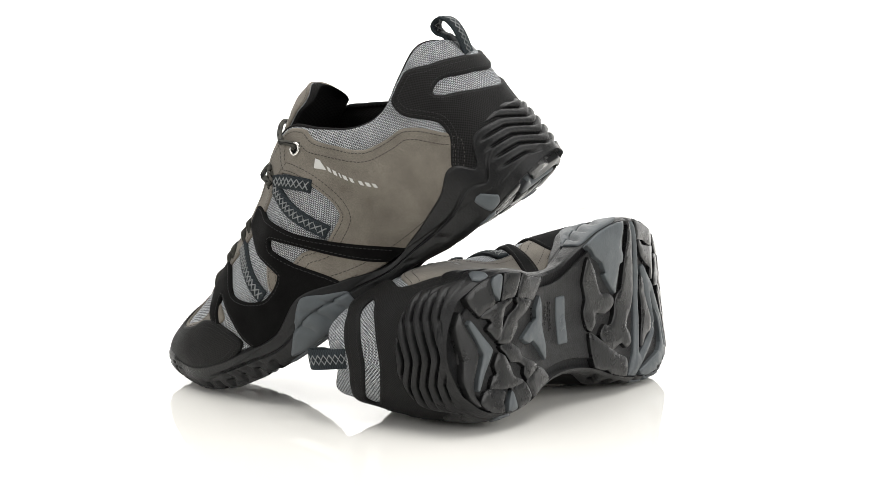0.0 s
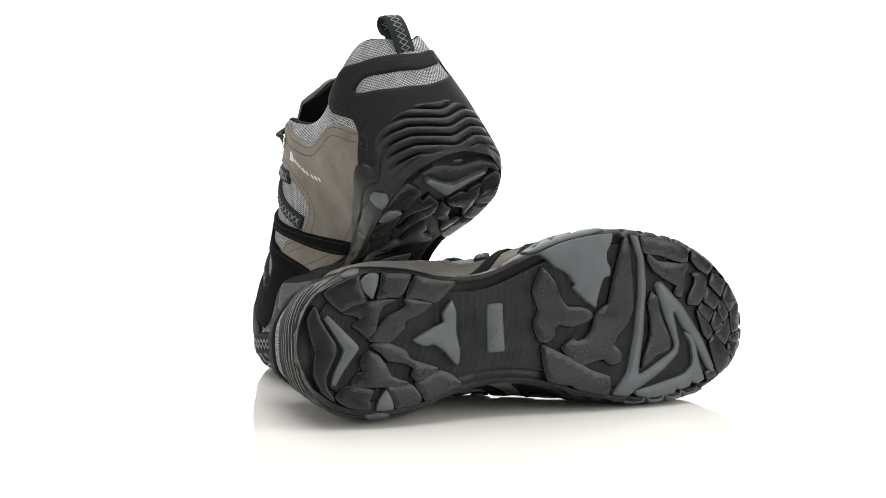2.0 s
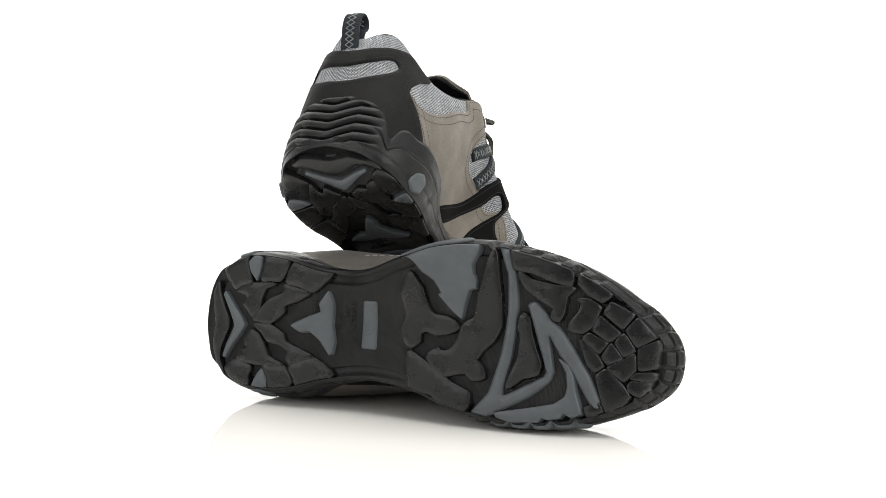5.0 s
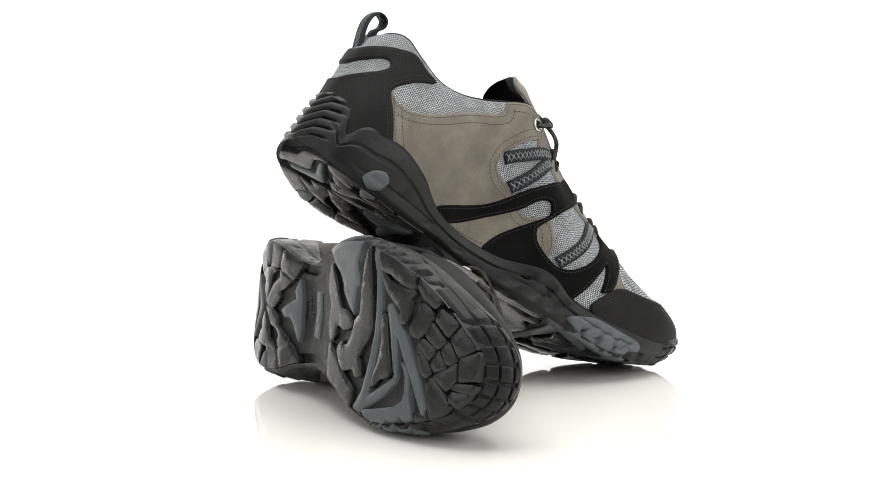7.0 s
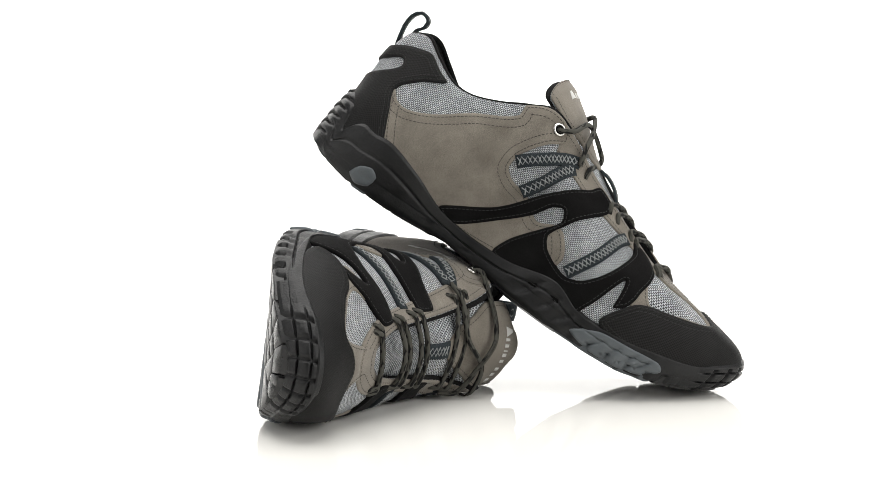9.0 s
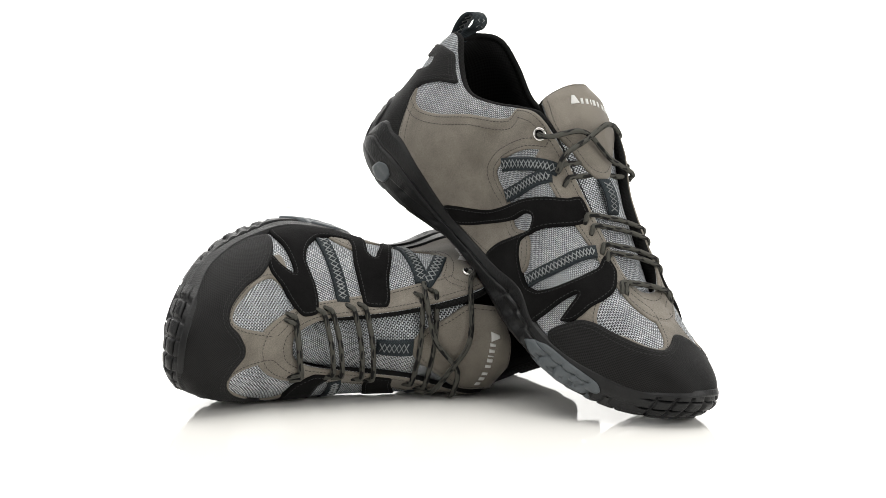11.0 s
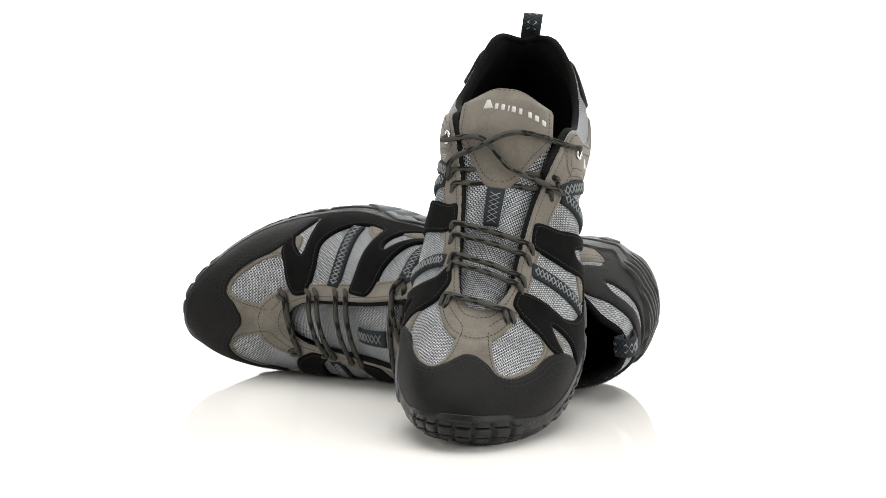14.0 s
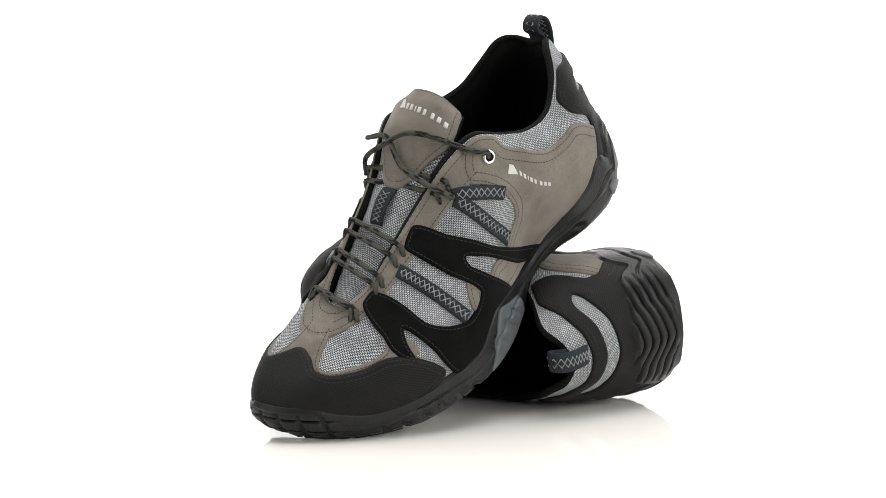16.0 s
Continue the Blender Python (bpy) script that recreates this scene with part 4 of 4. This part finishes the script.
def build_tongue(root, flip):
    ns, nw = 40, 21
    s, w = np.linspace(0, 1, ns), np.linspace(-1, 1, nw)
    top = np.concatenate([tongue_point(np.full(nw, a), w) for a in s])
    uv = np.stack([np.tile(w * 20, ns), np.repeat(s * 150, nw)], 1) * 0.001
    d = np.array([-3.5, 0, -3.5])
    f = [tuple(reversed(t)) for t in grid_faces(nw, ns, False)]
    verts, faces = skirted(top, top + d * 0.2, f)
    tuv = np.concatenate([uv, np.zeros((len(verts) - len(top), 2))])
    tongue = part("tongue", mesh_of("tongue", verts, faces, M_MESH, flip, uv=tuv), root, "padded tongue of grey mesh under taupe suede")
    # its padded back, in lining
    swell = np.repeat(np.clip(s * 2 - 0.5, 0.3, 1), nw) * np.tile(np.sqrt(np.clip(1 - w ** 2, 0.05, 1)), ns)
    back = top + d * (0.4 + 1.1 * swell)[:, None]
    verts, faces = skirted(back, top + d * 0.15, [tuple(reversed(t)) for t in f])
    tuv = np.concatenate([uv, np.zeros((len(verts) - len(top), 2))])
    part("tongue_lining", mesh_of("tongue_lining", verts, faces, M_LINING, flip, uv=tuv), tongue, "black padded lining")

    def tsurf(k, h):
        return tongue_point(k, h * 2 - 1)

    cover = [(0.50, 0.5), (0.525, 0.32), (0.64, 0.12), (0.72, 0.01), (0.86, 0.0), (0.94, 0.0), (1.0, 0.02), (1.0, 0.5), (1.0, 0.98), (0.94, 1.0), (0.86, 1.0),
             (0.72, 0.99), (0.64, 0.88), (0.525, 0.68)]
    lp = smooth_loop(cover, 2.0, np.array([150.0, 40.0]))
    lp[:, 1] = np.clip(lp[:, 1], 0, 1)
    tmet = np.array([150.0, 40.0])
    ob = panel("tongue_cover", [lp], tsurf, 1.4, M_SUEDE, tongue, flip, "taupe suede", 4.0, 0.0, tmet)
    inner = lp * 0.9 + lp.mean(0) * 0.1
    p = tsurf(inner[:, 0], inner[:, 1])
    n = surface_frame(tsurf, inner[:, 0], inner[:, 1])[2]
    v, f = stitches(p, n, 0.45, 1.6, 0.9, 1.4)
    part("stitching", mesh_of("stitching", np.array(v), f, M_SEAM_DARK, flip), ob)
    # printed mark
    h0 = 0.74
    for i, wide in enumerate((0.105, 0.05, 0.055, 0.022, 0.06, 0.05, 0.055, 0.06, 0.06)):
        h0 -= 0.03 if i == 6 else 0.0
        a = 0.815 - 0.045 * (0.74 - h0)
        w0 = 0.028 if i else 0.042
        c = [(a, h0), (a + w0, h0 - (0.004 if i else 0.03)), (a + w0, h0 - wide * (0.7 if i else 0.6)), (a, h0 - wide * (0.7 if i else 1.0))]
        h0 -= wide + 0.016
        c = c if flip else [(u, 1 - h) for u, h in c]
        q = smooth_loop(c, 1.5, tmet, tension=0.02)
        panel("bar" if i else "emblem", [q], tsurf, 0.3, M_PRINT, tongue, flip, "silver grey print" if not i else "", 3.0, 1.4, tmet, 0.3)
    # lace keeper
    k0 = np.linspace(0.365, 0.505, 16)
    lift = 2.0 + 3.2 * np.sin(np.linspace(0, np.pi, 16))
    rows = []
    for wv in np.linspace(-0.24, 0.24, 5):
        p = tongue_point(k0, wv)
        rows.append(p + np.array([0.55, 0, 0.8]) * lift[:, None])
    v = np.stack(rows, 1).reshape(-1, 3)
    f = [tuple(reversed(t)) for t in grid_faces(5, 16, False)]
    verts, faces = skirted(v, v - np.array([0.5, 0, 1.2]), f)
    uvk = np.concatenate([np.stack([np.tile(np.arange(5) * 2.2, 16), np.repeat(np.arange(16) * 1.4, 5)], 1), np.zeros((len(verts) - 80, 2))]) * 0.001
    keeper = part("lace_keeper", mesh_of("lace_keeper", verts, faces, M_WEBBING, flip, uv=uvk), tongue, "dark slate webbing")
    vs, fs = [], []
    for ph in (1, -1):
        pts = [tongue_point([k0[i]], [0.13 * ph * (1 if (i // 2) % 2 else -1)])[0] + np.array([0.55, 0, 0.8]) * (lift[i] + 0.4) for i in range(1, 15, 2)]
        tv, tf, _ = tube(np.array(pts), 0.36, 4)
        fs += [tuple(i + len(vs) for i in t) for t in tf]
        vs += list(tv)
    part("zigzag_thread", mesh_of("zigzag_thread", np.array(vs), fs, M_PALE_THREAD, flip), keeper, "pale grey thread")


def build_laces(root, flip):
    def edge(k, h, up):
        p = upper_point([k], [h])[0]
        return p + surface_frame(upper_point, np.array([k]), np.array([h]))[2][0] * up

    def over(x, y, up):
        tl = np.array(TONGUE_LINE, float)[::-1]
        z = np.interp(x, tl[:, 0], tl[:, 2])
        return np.array([x + up * 0.5, y, z - (y / 20.0) ** 2 * 4 + up * 0.85])

    def taut(ka, ha, kb, hb, bow=1.5):
        """A lace pulled straight across the throat between two loops."""
        p, q = edge(ka, ha, 2.6), edge(kb, hb, 2.6)
        up = np.array([0.35, 0, 0.9])
        mids = [p + (q - p) * u + up * bow * (1 - (2 * u - 1) ** 2) for u in (0.25, 0.5, 0.75)]
        return curve3([edge(ka, ha - 0.07, 0.2), edge(ka, ha - 0.035, 1.8), p] + mids + [q, edge(kb, hb - 0.035, 1.8), edge(kb, hb - 0.07, 0.2)])

    runs = []
    for ka, kb, ha, hb in ((12.15, 17.05, 0.92, 0.92), (11.85, 17.3, 0.88, 0.88), (10.95, 18.0, 0.93, 0.94), (10.7, 18.25, 0.93, 0.94),
                           (10.15, 18.75, 0.93, 0.94), (9.85, 19.05, 0.93, 0.94), (8.5, 20.15, 0.92, 0.95), (8.2, 20.5, 0.92, 0.95)):
        runs.append(taut(ka, ha, kb, hb, 2.4 if ka > 11.5 else 7.0 if flip else 3.0))
    runs.append(curve3([edge(8.2, 0.8, 3.2), edge(8.5, 0.97, 4.0), over(150, 6, 4.8), over(139, -12, 5.0), edge(21.2, 0.99, 7.5), edge(21.5, 0.92, 4.5), edge(21.55, 0.92, 1.4)]))
    runs.append(curve3([edge(20.5, 0.88, 3.2), edge(20.6, 1.0, 5.5), over(143, -14, 6.4), over(136, 8, 6.2), edge(7.3, 0.93, 4.5), edge(7.0, 0.88, 3.6), edge(6.97, 0.84, 1.4)]))
    for r in runs:
        v, f, uv = tube(r, 1.65, 8)
        part("lace", mesh_of("lace", v, f, M_LACE, flip, uv=uv), root, "round grey lace with dark flecks")


def build_pull_loop(root, flip):
    line = curve3([(11, 3, 84), (9, 3.4, 94), (8, 4, 104), (9.5, 4.5, 112), (13.5, 5, 116.5), (18, 5, 115), (18, 4.5, 110), (14.5, 4, 105), (14, 4, 96)])
    t = np.gradient(line, axis=0)
    t /= np.linalg.norm(t, axis=1)[:, None]
    b = np.array([0, 1.0, 0.0])
    n = np.cross(t, b)
    n /= np.linalg.norm(n, axis=1)[:, None]
    rows = []
    for o, d in ((-5.6, 0), (-5.6, 1.4), (0, 1.7), (5.6, 1.4), (5.6, 0), (0, -0.2)):
        rows.append(line + b * o + n * d)
    v = np.stack(rows, 1).reshape(-1, 3)
    uv = np.stack([np.tile(np.arange(6) * 2.2, len(line)), np.repeat(np.arange(len(line)) * 1.2, 6)], 1) * 0.001
    loop = part("pull_loop", mesh_of("pull_loop", v, [tuple(reversed(f)) for f in grid_faces(6, len(line))], M_WEBBING, flip, uv=uv), root, "dark slate webbing pull loop")
    vs, fs = [], []
    for sgn in (1, -1):
        for ph in (1, -1):
            pts = []
            for j, i in enumerate(np.linspace(1, len(line) * 0.72, 12)):
                i0 = int(i)
                pts.append(line[i0] + b * 2.6 * ph * (1 if j % 2 else -1) + n[i0] * (1.75 if sgn > 0 else -0.3))
            tv, tf, _ = tube(np.array(pts), 0.4, 4)
            fs += [tuple(i + len(vs) for i in q) for q in tf]
            vs += list(tv)
    part("zigzag_thread", mesh_of("zigzag_thread", np.array(vs), fs, M_PALE_THREAD, flip), loop, "pale grey thread")


def build_shoe(flip):
    root = new("hiking_shoe")
    build_sole(root, flip)
    build_upper(root, flip)
    build_tongue(root, flip)
    build_laces(root, flip)
    build_pull_loop(root, flip)
    return root


def stance(heel, heading, pitch, roll):
    h, p, r = map(radians, (heading, pitch, roll))
    f = Vector((math.cos(h) * math.cos(p), math.sin(h) * math.cos(p), math.sin(p)))
    l0 = Vector((-math.sin(h), math.cos(h), 0))
    l = l0 * math.cos(r) + f.cross(l0) * math.sin(r)
    return Matrix.Translation(heel) @ Matrix((f, l, f.cross(l))).transposed().to_4x4()


STAND_LEFT = stance((0.0647, -0.0766, 0.1484), 149.94, -33.98, -5.62)
STAND_RIGHT = stance((0.0102, -0.1495, 0.0494), 59.46, 0.38, -99.78)

left_shoe = build_shoe(False)
tagged(left_shoe, "taupe suede and grey mesh hiking shoe, heel propped on its mate", "shoe", "pair of shoes")
right_shoe = build_shoe(True)
tagged(right_shoe, "taupe suede and grey mesh hiking shoe lying on its side", "shoe", "pair of shoes")


def settle(shoe, stand):
    """Presses the soft upper flat where it lies on the table."""
    m = np.array(stand)
    for ob in shoe.children_recursive:
        co = np.empty(len(ob.data.vertices) * 3)
        ob.data.vertices.foreach_get("co", co)
        w = co.reshape(-1, 3) @ m[:3, :3].T + m[:3, 3]
        w[:, 2] = np.where(w[:, 2] < 0.004, 0.0002 + 0.0038 * np.exp((w[:, 2] - 0.004) / 0.0038), w[:, 2])
        ob.data.vertices.foreach_set("co", ((w - m[:3, 3]) @ m[:3, :3]).ravel())


settle(right_shoe, STAND_RIGHT)


# ---- motion: both shoes turn with the table ----
def motions():
    for thing, stand in ((left_shoe, STAND_LEFT), (right_shoe, STAND_RIGHT)):
        rows = []
        for i in range(33):
            t = i * 0.5
            rows.append((t, pose(0, 0, 0, 0, 0, AXIS_TURN * t) @ stand))
        walk(thing, rows)


motions()
